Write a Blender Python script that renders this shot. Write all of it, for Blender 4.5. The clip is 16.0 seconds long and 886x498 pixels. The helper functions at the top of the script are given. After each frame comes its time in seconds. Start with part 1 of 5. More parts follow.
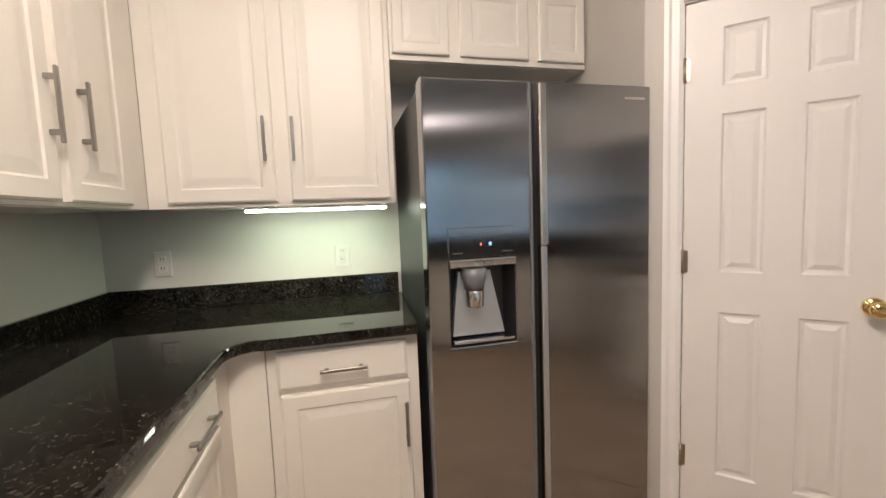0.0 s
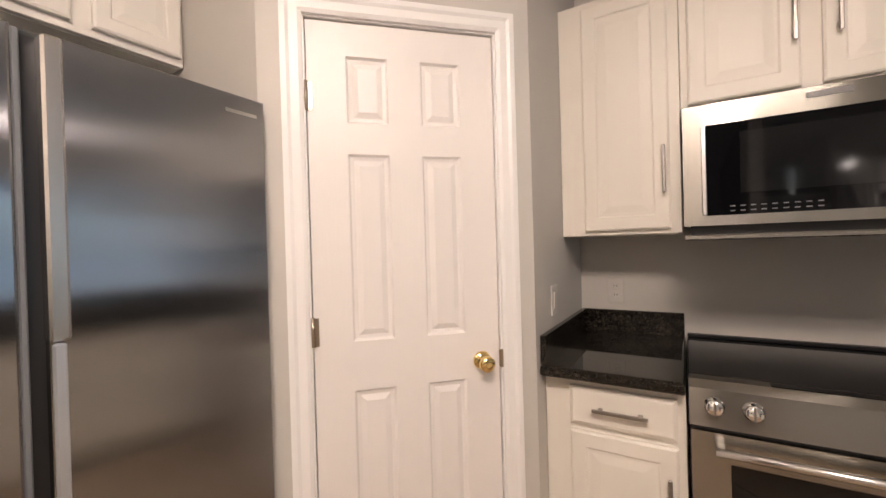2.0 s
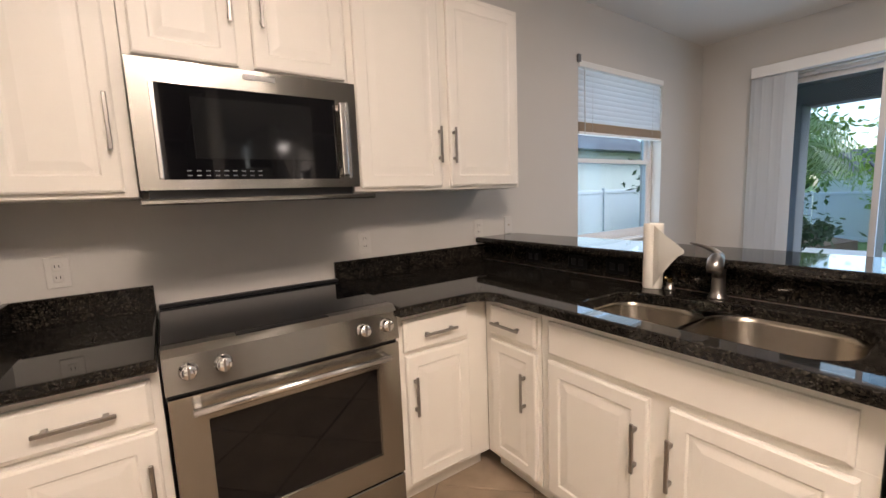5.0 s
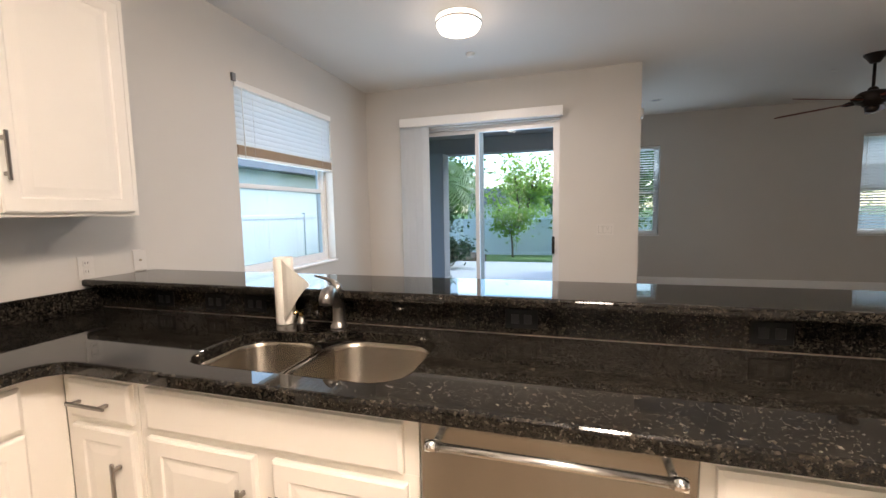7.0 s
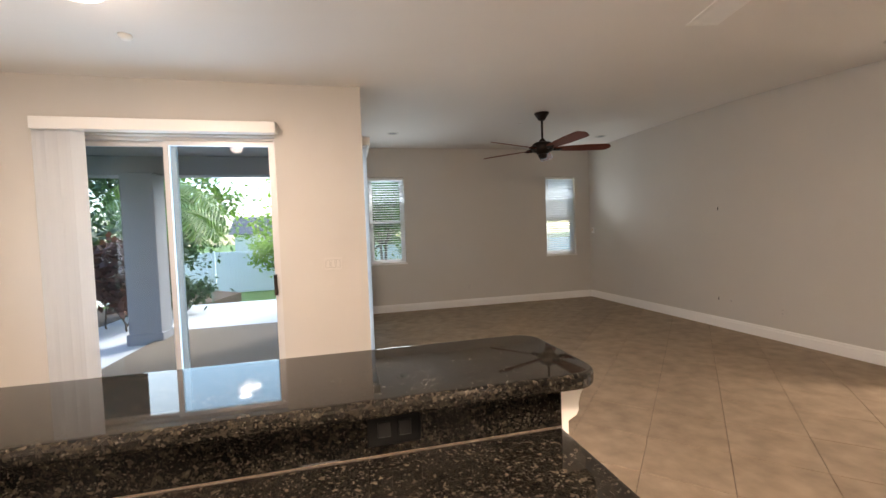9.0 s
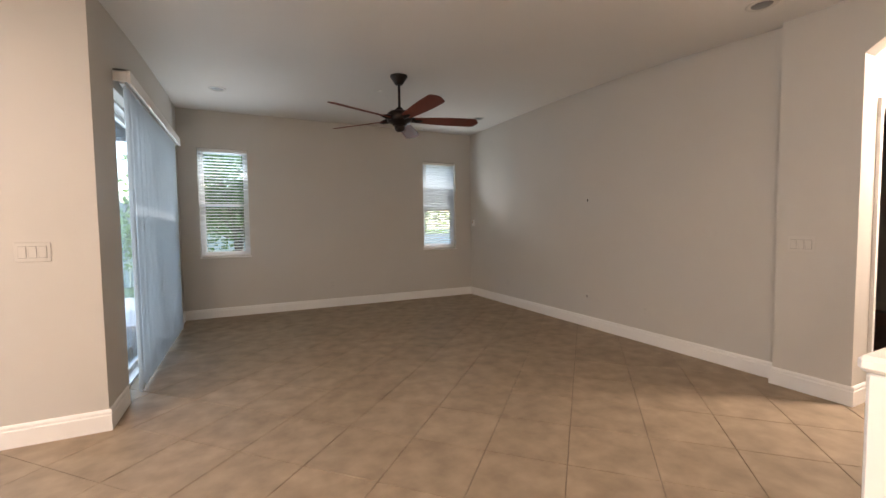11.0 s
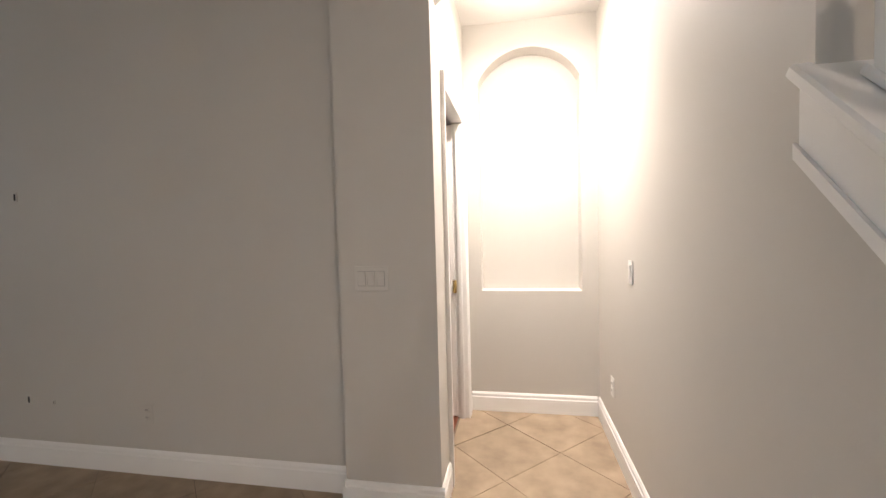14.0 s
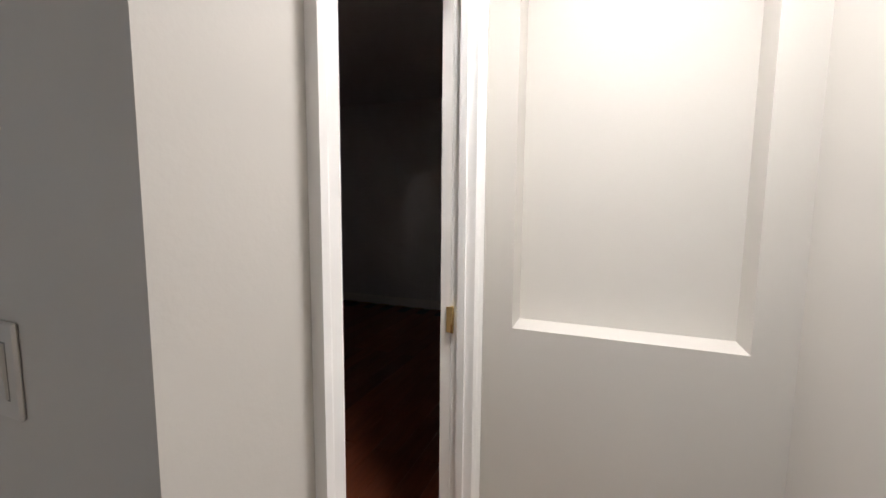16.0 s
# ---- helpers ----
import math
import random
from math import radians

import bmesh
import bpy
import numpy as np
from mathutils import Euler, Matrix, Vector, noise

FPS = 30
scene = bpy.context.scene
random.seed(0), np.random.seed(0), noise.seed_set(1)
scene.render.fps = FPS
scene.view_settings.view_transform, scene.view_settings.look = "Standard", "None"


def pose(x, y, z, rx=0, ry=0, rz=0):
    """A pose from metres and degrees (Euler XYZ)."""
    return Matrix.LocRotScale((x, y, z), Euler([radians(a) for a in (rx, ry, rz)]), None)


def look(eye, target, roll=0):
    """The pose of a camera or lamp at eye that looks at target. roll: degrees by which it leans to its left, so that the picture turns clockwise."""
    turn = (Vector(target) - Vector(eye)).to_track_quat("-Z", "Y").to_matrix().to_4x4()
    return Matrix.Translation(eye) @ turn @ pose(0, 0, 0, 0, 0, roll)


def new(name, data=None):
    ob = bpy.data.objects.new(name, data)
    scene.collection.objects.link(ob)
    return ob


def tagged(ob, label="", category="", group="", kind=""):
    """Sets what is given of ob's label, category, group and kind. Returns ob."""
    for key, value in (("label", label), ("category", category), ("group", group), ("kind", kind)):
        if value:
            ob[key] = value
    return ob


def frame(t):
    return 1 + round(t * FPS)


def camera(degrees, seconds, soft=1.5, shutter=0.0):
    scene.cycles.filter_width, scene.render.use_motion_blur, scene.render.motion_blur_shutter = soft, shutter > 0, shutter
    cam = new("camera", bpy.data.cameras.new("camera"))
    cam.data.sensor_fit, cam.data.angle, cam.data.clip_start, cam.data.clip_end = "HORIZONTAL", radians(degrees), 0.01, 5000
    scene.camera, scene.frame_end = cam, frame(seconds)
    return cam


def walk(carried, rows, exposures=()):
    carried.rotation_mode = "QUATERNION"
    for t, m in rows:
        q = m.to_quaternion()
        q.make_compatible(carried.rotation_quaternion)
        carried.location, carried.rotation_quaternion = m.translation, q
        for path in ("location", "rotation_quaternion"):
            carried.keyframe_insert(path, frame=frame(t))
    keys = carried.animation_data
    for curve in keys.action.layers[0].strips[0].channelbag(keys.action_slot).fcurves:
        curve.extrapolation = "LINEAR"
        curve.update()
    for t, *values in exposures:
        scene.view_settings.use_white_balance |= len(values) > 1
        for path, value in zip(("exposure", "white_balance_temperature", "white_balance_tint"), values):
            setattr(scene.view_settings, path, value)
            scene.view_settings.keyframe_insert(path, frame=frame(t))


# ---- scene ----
cam = camera(95.1, 16.0)
PATH = [
    (0, (-2.517, 0.663, 1.311), (-2.039, 2.598, 1.138), -2.2),
    (0.5, (-2.437, 0.802, 1.325), (-1.603, 2.617, 1.209), -2.0),
    (1, (-2.361, 0.895, 1.34), (-1.201, 2.522, 1.261), -1.9),
    (1.5, (-2.211, 0.944, 1.343), (-0.767, 2.327, 1.292), -1.7),
    (2, (-2.081, 0.986, 1.342), (-0.368, 2.017, 1.329), -1.6),
    (2.5, (-2.042, 1.043, 1.355), (-0.152, 1.698, 1.341), -1.6),
    (3, (-2.022, 1.056, 1.354), (-0.038, 1.304, 1.321), -1.9),
    (3.5, (-2.02, 1.059, 1.367), (-0.028, 0.899, 1.28), -2.0),
    (3.7, (-2.025, 1.052, 1.362), (-0.051, 0.75, 1.259), -2.4),
    (5.8, (-2.046, 0.875, 1.322), (-0.791, -0.655, 1.027), -0.9),
    (6, (-2.056, 0.859, 1.327), (-0.914, -0.757, 1.036), -0.7),
    (6.5, (-2.127, 0.776, 1.336), (-1.277, -1.017, 1.085), -0.6),
    (7, (-2.244, 0.646, 1.36), (-1.671, -1.261, 1.175), -1.1),
    (7.5, (-2.386, 0.51, 1.367), (-2.116, -1.468, 1.253), -1.8),
    (8, (-2.463, 0.376, 1.369), (-2.478, -1.622, 1.289), -2.3),
    (8.5, (-2.546, 0.184, 1.39), (-2.818, -1.796, 1.325), -2.4),
    (9, (-2.769, 0.064, 1.38), (-3.23, -1.881, 1.305), -2.2),
    (9.8, (-3.16, 0.02, 1.345), (-3.79, -1.876, 1.26), -1.8),
    (10.6, (-3.60, -0.36, 1.285), (-4.39, -2.19, 1.18), -1.1),
    (11.3, (-3.886, -0.75, 1.253), (-4.842, -2.504, 1.148), -0.6),
    (11.5, (-3.951, -0.858, 1.264), (-4.989, -2.564, 1.163), -0.6),
    (12, (-4.207, -1.074, 1.278), (-5.438, -2.649, 1.212), -1.0),
    (12.5, (-4.534, -1.252, 1.308), (-6.013, -2.597, 1.249), -1.5),
    (13, (-4.898, -1.388, 1.339), (-6.612, -2.418, 1.27), -1.5),
    (13.5, (-5.307, -1.42, 1.335), (-7.177, -2.124, 1.247), -1.5),
    (14, (-5.688, -1.465, 1.308), (-7.653, -1.826, 1.222), -1.5),
    (14.5, (-6.068, -1.422, 1.297), (-8.052, -1.641, 1.176), -1.4),
    (15, (-6.446, -1.407, 1.264), (-8.433, -1.602, 1.145), -1.15),
    (15.5, (-6.86, -1.43, 1.275), (-8.816, -1.81, 1.115), -0.4),
    (16, (-7.224, -1.443, 1.291), (-9.076, -2.171, 1.087), 0.5),
]
EXPOSURES = [(0, 1.32, 6300, 12), (1.5, 1.45, 6450, 15), (2.5, 1.62, 6600, 17), (3.5, 1.55, 5900, 10), (6, 2.08, 6900, 18), (7, 2.32, 6600, 13), (7.5, 2.47, 6600, 14), (8, 2.76, 6950, 15), (8.5, 2.89, 7300, 17), (9, 2.95, 7550, 18), (11.5, 3.02, 7450, 19), (12, 3.07, 7400, 17), (12.5, 3.0, 7050, 14), (13, 2.86, 6650, 13), (13.5, 2.72, 6750, 13), (14.5, 2.45, 6500, 13), (15, 2.2, 6400, 12), (16, 1.92, 5900, 9)]
walk(cam, [(t, look(eye, target, roll)) for t, eye, target, roll in PATH], EXPOSURES)

# ---- world and sun ----
world = bpy.data.worlds.new("sky")
scene.world = world
world.use_nodes = True
_n = world.node_tree.nodes
_sky = _n.new("ShaderNodeTexSky")
_sky.sky_type = "NISHITA"
_sky.sun_disc = False
_sky.sun_elevation = radians(40)
_sky.sun_rotation = radians(221)
_sky.dust_density = 2.0
world.node_tree.links.new(_sky.outputs["Color"], _n["Background"].inputs["Color"])
_n["Background"].inputs["Strength"].default_value = 0.125

sun = new("sun", bpy.data.lights.new("sun", "SUN"))
sun.data.energy = 0.55
sun.data.angle = radians(12)
sun.data.color = (1.0, 0.97, 0.93)
sun.matrix_world = look((0, 0, 0), (0.50, 0.58, -0.64))


def area_lamp(name, m, sx, sy, watts, color, shape="RECTANGLE", spread=180):
    ob = new(name, bpy.data.lights.new(name, "AREA"))
    ob.data.shape, ob.data.size, ob.data.size_y = shape, sx, sy
    ob.data.energy, ob.data.color = watts, color
    ob.data.spread = radians(spread)
    ob.matrix_world = m
    return ob


def globe_lamp(name, at_point, watts, color):
    ob = new(name, bpy.data.lights.new(name, "POINT"))
    ob.data.energy, ob.data.color, ob.data.shadow_soft_size = watts, color, 0.07
    ob.location = at_point
    return ob


WARM = (1.0, 0.84, 0.74)
CEIL, WALL_TOP = 2.75, 3.06


def ceiling_z(x, y):
    """The ceiling: level over kitchen, nook and hall, rising gently over the family room."""
    w = (-y - 2.0) + 0.35 * (-x - 3.0) - 1.70
    return CEIL if w <= 0 else CEIL + 0.20 * (1 - math.exp(-(w / 1.45) ** 1.25))


KITCHEN_W, NOOK_W, STRIP_W, PORCH_W = 7.4, 4.5, 0.8, 0.1
area_lamp("kitchen_light_glow", pose(-2.5, 0.7, 2.655, 0, 0, 0), 0.26, 1.22, KITCHEN_W, WARM)
area_lamp("nook_light_glow", pose(-1.5, -2.33, 2.60), 0.30, 0.30, NOOK_W, WARM, "DISK")
globe_lamp("nook_light_spill", (-1.5, -2.33, 2.54), 0.7, WARM)
globe_lamp("kitchen_light_spill", (-2.5, 0.7, 2.50), 12.0, WARM)
HALL_C = (1.0, 0.91, 0.83)
area_lamp("hall_light_glow", pose(-8.08, -1.37, 2.60), 0.30, 0.30, 2.8, HALL_C, "DISK")
area_lamp("hall_light_beam", pose(-8.08, -1.37, 2.595), 0.30, 0.30, 3.8, HALL_C, "DISK", 112)
globe_lamp("hall_light_spill", (-8.08, -1.37, 2.54), 1.3, HALL_C)
area_lamp("strip_light_glow", pose(-2.61, 2.53, 1.344), 0.55, 0.03, STRIP_W, (0.74, 1.0, 0.62))
area_lamp("porch_light_glow", pose(-1.45, -5.4, 2.68), 0.12, 0.12, PORCH_W, WARM, "DISK")

# area lamps standing in for the sky's light at the windows
BLUE_DAY = (0.80, 0.91, 1.0)
area_lamp("slider_daylight", look((-1.58, -3.90, 1.25), (-1.58, 0, 1.25)), 1.06, 1.95, 4.0, (0.52, 0.77, 1.0))
area_lamp("return_daylight", look((-2.72, -5.45, 1.2), (-6.0, -5.45, 1.3)), 2.2, 2.1, 4.6, BLUE_DAY)
# added fill on the room side of the vanes, brightening the room
area_lamp("blind_daylight_fill", look((-3.03, -5.40, 1.3), (-6.0, -5.40, 2.1)), 2.0, 1.9, 0.75, BLUE_DAY)
# these two hang just inside the far blinds, tipped up at the ceiling
area_lamp("window_daylight", look((-3.5, -7.20, 1.85), (-3.5, -5.6, 2.75)), 0.6, 1.0, 1.2, (0.70, 0.87, 1.0), spread=132)
area_lamp("window_daylight", look((-6.92, -7.20, 1.85), (-6.92, -5.6, 2.75)), 0.6, 1.0, 0.85, (0.70, 0.87, 1.0), spread=132)
area_lamp("window_daylight", look((0.085, -2.38, 1.62), (-6, -2.38, 1.5)), 1.16, 1.30, 2.3, (0.60, 0.82, 1.0))

# ---- materials ----


def mat(name, color, rough=0.5, metal=0.0, var=0.06, scale=6.0, bump=0.0, bscale=60.0, stretch=(1, 1, 1), spec=0.5, coat=0.0, rvar=0.0, per_object=0.0, spread=0.5, placed=False):
    m = bpy.data.materials.new(name)
    m.use_nodes = True
    nt = m.node_tree
    p = nt.nodes["Principled BSDF"]
    p.inputs["Roughness"].default_value = rough
    p.inputs["Metallic"].default_value = metal
    p.inputs["Specular IOR Level"].default_value = spec
    p.inputs["Coat Weight"].default_value = coat
    tc = nt.nodes.new("ShaderNodeTexCoord")
    mp = nt.nodes.new("ShaderNodeMapping")
    mp.inputs["Scale"].default_value = stretch
    if placed:
        geo = nt.nodes.new("ShaderNodeNewGeometry")
        nt.links.new(geo.outputs["Position"], mp.inputs["Vector"])
    else:
        nt.links.new(tc.outputs["Object"], mp.inputs["Vector"])
    n1 = nt.nodes.new("ShaderNodeTexNoise")
    n1.inputs["Scale"].default_value = scale
    n1.inputs["Detail"].default_value = 6
    nt.links.new(mp.outputs[0], n1.inputs["Vector"])
    mx = nt.nodes.new("ShaderNodeMix")
    mx.data_type = "RGBA"
    a = [c * (1 - var) for c in color[:3]]
    b = [min(1, c * (1 + var)) for c in color[:3]]
    mx.inputs["A"].default_value = (*a, 1)
    mx.inputs["B"].default_value = (*b, 1)
    stretch_fac = nt.nodes.new("ShaderNodeMapRange")
    stretch_fac.inputs["From Min"].default_value = 0.5 - spread
    stretch_fac.inputs["From Max"].default_value = 0.5 + spread
    nt.links.new(n1.outputs["Fac"], stretch_fac.inputs["Value"])
    nt.links.new(stretch_fac.outputs[0], mx.inputs["Factor"])
    out = mx.outputs["Result"]
    if per_object:
        oi = nt.nodes.new("ShaderNodeObjectInfo")
        hs = nt.nodes.new("ShaderNodeHueSaturation")
        mr = nt.nodes.new("ShaderNodeMapRange")
        mr.inputs["To Min"].default_value = 1 - per_object
        mr.inputs["To Max"].default_value = 1 + per_object
        nt.links.new(oi.outputs["Random"], mr.inputs["Value"])
        nt.links.new(mr.outputs[0], hs.inputs["Value"])
        nt.links.new(out, hs.inputs["Color"])
        out = hs.outputs["Color"]
    nt.links.new(out, p.inputs["Base Color"])
    if rvar:
        mr2 = nt.nodes.new("ShaderNodeMapRange")
        mr2.inputs["To Min"].default_value = max(0.02, rough - rvar)
        mr2.inputs["To Max"].default_value = rough + rvar
        nt.links.new(n1.outputs["Fac"], mr2.inputs["Value"])
        nt.links.new(mr2.outputs[0], p.inputs["Roughness"])
    if bump:
        n2 = nt.nodes.new("ShaderNodeTexNoise")
        n2.inputs["Scale"].default_value = bscale
        n2.inputs["Detail"].default_value = 4
        nt.links.new(mp.outputs[0], n2.inputs["Vector"])
        bp = nt.nodes.new("ShaderNodeBump")
        bp.inputs["Strength"].default_value = bump
        bp.inputs["Distance"].default_value = 0.004
        nt.links.new(n2.outputs["Fac"], bp.inputs["Height"])
        nt.links.new(bp.outputs[0], p.inputs["Normal"])
    return m


def emit(name, color, strength):
    m = bpy.data.materials.new(name)
    m.use_nodes = True
    p = m.node_tree.nodes["Principled BSDF"]
    p.inputs["Base Color"].default_value = tuple(0.2 + 0.7 * c for c in color) + (1,)
    p.inputs["Emission Color"].default_value = (*color, 1)
    p.inputs["Emission Strength"].default_value = strength
    return m


def granite_mat():
    """Polished stone: angular crystals in two sizes, black to gold-brown, with a few pale ones."""
    m = bpy.data.materials.new("granite")
    m.use_nodes = True
    nt = m.node_tree
    p = nt.nodes["Principled BSDF"]
    p.inputs["Roughness"].default_value = 0.03
    p.inputs["Specular IOR Level"].default_value = 0.32
    tc = nt.nodes.new("ShaderNodeTexCoord")
    warp = nt.nodes.new("ShaderNodeTexNoise")
    warp.inputs["Scale"].default_value = 70
    warp.inputs["Detail"].default_value = 2
    nt.links.new(tc.outputs["Object"], warp.inputs["Vector"])
    add = nt.nodes.new("ShaderNodeVectorMath")
    add.operation = "MULTIPLY_ADD"
    add.inputs[1].default_value = (0.012, 0.012, 0.012)
    nt.links.new(warp.outputs["Color"], add.inputs[0])
    nt.links.new(tc.outputs["Object"], add.inputs[2])
    layers = []
    for scale, stops in (
        (150, ((0.0, (0.0035, 0.0033, 0.003)), (0.30, (0.008, 0.0072, 0.006)), (0.52, (0.015, 0.0127, 0.0095)), (0.76, (0.030, 0.0248, 0.018)), (0.95, (0.072, 0.061, 0.047)))),
        (330, ((0.0, (0.0035, 0.0034, 0.0032)), (0.45, (0.012, 0.0103, 0.0085)), (0.74, (0.029, 0.0245, 0.019)), (0.968, (0.15, 0.138, 0.115)))),
    ):
        v = nt.nodes.new("ShaderNodeTexVoronoi")
        v.distance = "MANHATTAN"
        v.inputs["Scale"].default_value = scale
        nt.links.new(add.outputs[0], v.inputs["Vector"])
        sep = nt.nodes.new("ShaderNodeSeparateColor")
        nt.links.new(v.outputs["Color"], sep.inputs[0])
        rp = nt.nodes.new("ShaderNodeValToRGB")
        rp.color_ramp.interpolation = "CONSTANT"
        el = rp.color_ramp.elements
        while len(el) < len(stops):
            el.new(0.5)
        for e, (at_pos, col) in zip(el, stops):
            e.position, e.color = at_pos, (*col, 1)
        nt.links.new(sep.outputs[0], rp.inputs[0])
        layers.append(rp.outputs[0])
    mx = nt.nodes.new("ShaderNodeMix")
    mx.data_type = "RGBA"
    mx.inputs["Factor"].default_value = 0.4
    nt.links.new(layers[0], mx.inputs["A"])
    nt.links.new(layers[1], mx.inputs["B"])
    cl = nt.nodes.new("ShaderNodeTexNoise")
    cl.inputs["Scale"].default_value = 14
    cl.inputs["Detail"].default_value = 5
    nt.links.new(tc.outputs["Object"], cl.inputs["Vector"])
    mr = nt.nodes.new("ShaderNodeMapRange")
    mr.inputs["From Min"].default_value, mr.inputs["From Max"].default_value = 0.3, 0.7
    mr.inputs["To Min"].default_value, mr.inputs["To Max"].default_value = 0.6, 1.35
    nt.links.new(cl.outputs["Fac"], mr.inputs["Value"])
    hs = nt.nodes.new("ShaderNodeHueSaturation")
    nt.links.new(mr.outputs[0], hs.inputs["Value"])
    nt.links.new(mx.outputs["Result"], hs.inputs["Color"])
    nt.links.new(hs.outputs[0], p.inputs["Base Color"])
    return m


def glass_mat(name="glass", rough=0.0, tint=(1, 1, 1)):
    m = bpy.data.materials.new(name)
    m.use_nodes = True
    nt = m.node_tree
    nt.nodes.remove(nt.nodes["Principled BSDF"])
    tr = nt.nodes.new("ShaderNodeBsdfTransparent")
    tr.inputs["Color"].default_value = (*tint, 1)
    gl = nt.nodes.new("ShaderNodeBsdfGlossy")
    gl.inputs["Roughness"].default_value = rough
    lw = nt.nodes.new("ShaderNodeLayerWeight")
    pw = nt.nodes.new("ShaderNodeMath")
    pw.operation = "POWER"
    pw.inputs[1].default_value = 5.0
    nt.links.new(lw.outputs["Facing"], pw.inputs[0])
    fr = nt.nodes.new("ShaderNodeMath")
    fr.operation = "MULTIPLY_ADD"
    fr.inputs[1].default_value, fr.inputs[2].default_value = 0.7, 0.03
    nt.links.new(pw.outputs[0], fr.inputs[0])
    mx = nt.nodes.new("ShaderNodeMixShader")
    nt.links.new(fr.outputs[0], mx.inputs[0])
    nt.links.new(tr.outputs[0], mx.inputs[1])
    nt.links.new(gl.outputs[0], mx.inputs[2])
    nt.links.new(mx.outputs[0], nt.nodes["Material Output"].inputs["Surface"])
    return m


def leaf_mat(name, color, trans=0.35, gain=1.6):
    m = mat(name, color, 0.55, var=0.35 if gain > 1 else 0.03, scale=3.0)
    nt = m.node_tree
    t = nt.nodes.new("ShaderNodeBsdfTranslucent")
    t.inputs["Color"].default_value = (color[0] * gain, color[1] * gain, color[2], 1)
    mx = nt.nodes.new("ShaderNodeMixShader")
    mx.inputs[0].default_value = trans
    nt.links.new(nt.nodes["Principled BSDF"].outputs[0], mx.inputs[1])
    nt.links.new(t.outputs[0], mx.inputs[2])
    nt.links.new(mx.outputs[0], nt.nodes["Material Output"].inputs["Surface"])
    return m




def brushed(m, aniso=0.8, turn=0.25):
    """Brush lines that draw reflections out sideways."""
    nt = m.node_tree
    p = nt.nodes["Principled BSDF"]
    tg = nt.nodes.new("ShaderNodeTangent")
    tg.direction_type, tg.axis = "RADIAL", "Z"
    p.inputs["Anisotropic"].default_value = aniso
    p.inputs["Anisotropic Rotation"].default_value = turn
    nt.links.new(tg.outputs[0], p.inputs["Tangent"])
    return m


M_WALL = mat("wall_paint", (0.57, 0.545, 0.505), 0.62, var=0.035, scale=1.6, bump=0.06, bscale=140)
M_CEIL = mat("ceiling_paint", (0.72, 0.70, 0.67), 0.8, var=0.02, scale=2, bump=0.12, bscale=110)
M_TRIM = mat("trim_paint", (0.84, 0.83, 0.81), 0.35, var=0.02, bump=0.03, bscale=30)
M_CAB = mat("cabinet_paint", (0.80, 0.76, 0.69), 0.42, var=0.03, scale=4, bump=0.05, bscale=25, rvar=0.05)
M_DOOR = mat("door_paint", (0.80, 0.77, 0.74), 0.4, var=0.02, bump=0.10, bscale=120, stretch=(1, 1, 0.06))
M_GRAN = granite_mat()
M_STEEL = brushed(mat("brushed_steel", (0.345, 0.33, 0.30), 0.20, 1.0, var=0.025, scale=3, stretch=(2, 2, 300)), 0.9)
M_STEELV = brushed(mat("brushed_steel_fridge", (0.385, 0.385, 0.40), 0.175, 1.0, var=0.03, scale=2.0, stretch=(80, 80, 1.0)), 1.0, 0.0)
M_SINK = brushed(mat("sink_steel", (0.38, 0.34, 0.285), 0.26, 1.0, var=0.04, scale=12, stretch=(1, 1, 10)), 0.7)
M_NICKEL = mat("brushed_nickel", (0.33, 0.31, 0.29), 0.32, 1.0, var=0.06, scale=40)
M_SATIN = mat("satin_steel", (0.66, 0.64, 0.61), 0.26, 1.0, var=0.03)
M_CHROME = mat("chrome", (0.82, 0.82, 0.82), 0.12, 1.0, var=0.02)
M_BRASS = mat("polished_brass", (0.83, 0.62, 0.28), 0.14, 1.0, var=0.05)
M_HINGE = mat("satin_hinge", (0.42, 0.36, 0.28), 0.35, 1.0, var=0.08)
M_DARKGREY = mat("fridge_side", (0.045, 0.047, 0.047), 0.42, 0.3, var=0.1, bump=0.05, bscale=200)
M_BAY = mat("dispenser_plate", (0.58, 0.62, 0.68), 0.33, 0.8, var=0.04)
M_BLACK = mat("black_plastic", (0.012, 0.012, 0.013), 0.35, var=0.1)
M_BPLATE = mat("matt_black_plate", (0.006, 0.006, 0.006), 0.55, var=0.1, spec=0.15)
M_BGLASS = mat("black_glass", (0.004, 0.004, 0.005), 0.04, var=0.05, spec=0.4)
M_SCREEN = mat("oven_screen", (0.010, 0.0105, 0.0115), 0.07, var=0.1, spec=0.5)
# dark grey that paints the shade round the switch paddles
M_GAPSHADE = mat("plate_gap_shade", (0.24, 0.23, 0.21), 0.6, var=0.03)
M_GREYPL = mat("grey_plastic", (0.16, 0.17, 0.18), 0.3, var=0.05)
M_WHITEPL = mat("white_plastic", (0.80, 0.79, 0.76), 0.35, var=0.015)
M_PLATE = mat("painted_plate", (0.60, 0.575, 0.535), 0.4, var=0.02)
M_VINYL = mat("white_vinyl_frame", (0.82, 0.83, 0.83), 0.4, var=0.02)
M_ALU = mat("painted_aluminium", (0.62, 0.61, 0.60), 0.4, 0.3, var=0.03)
M_BLIND = leaf_mat("blind_slat", (0.74, 0.77, 0.79), 0.42, 1.0)
M_TAN = mat("tan_blind_rail", (0.52, 0.40, 0.28), 0.5, var=0.1)
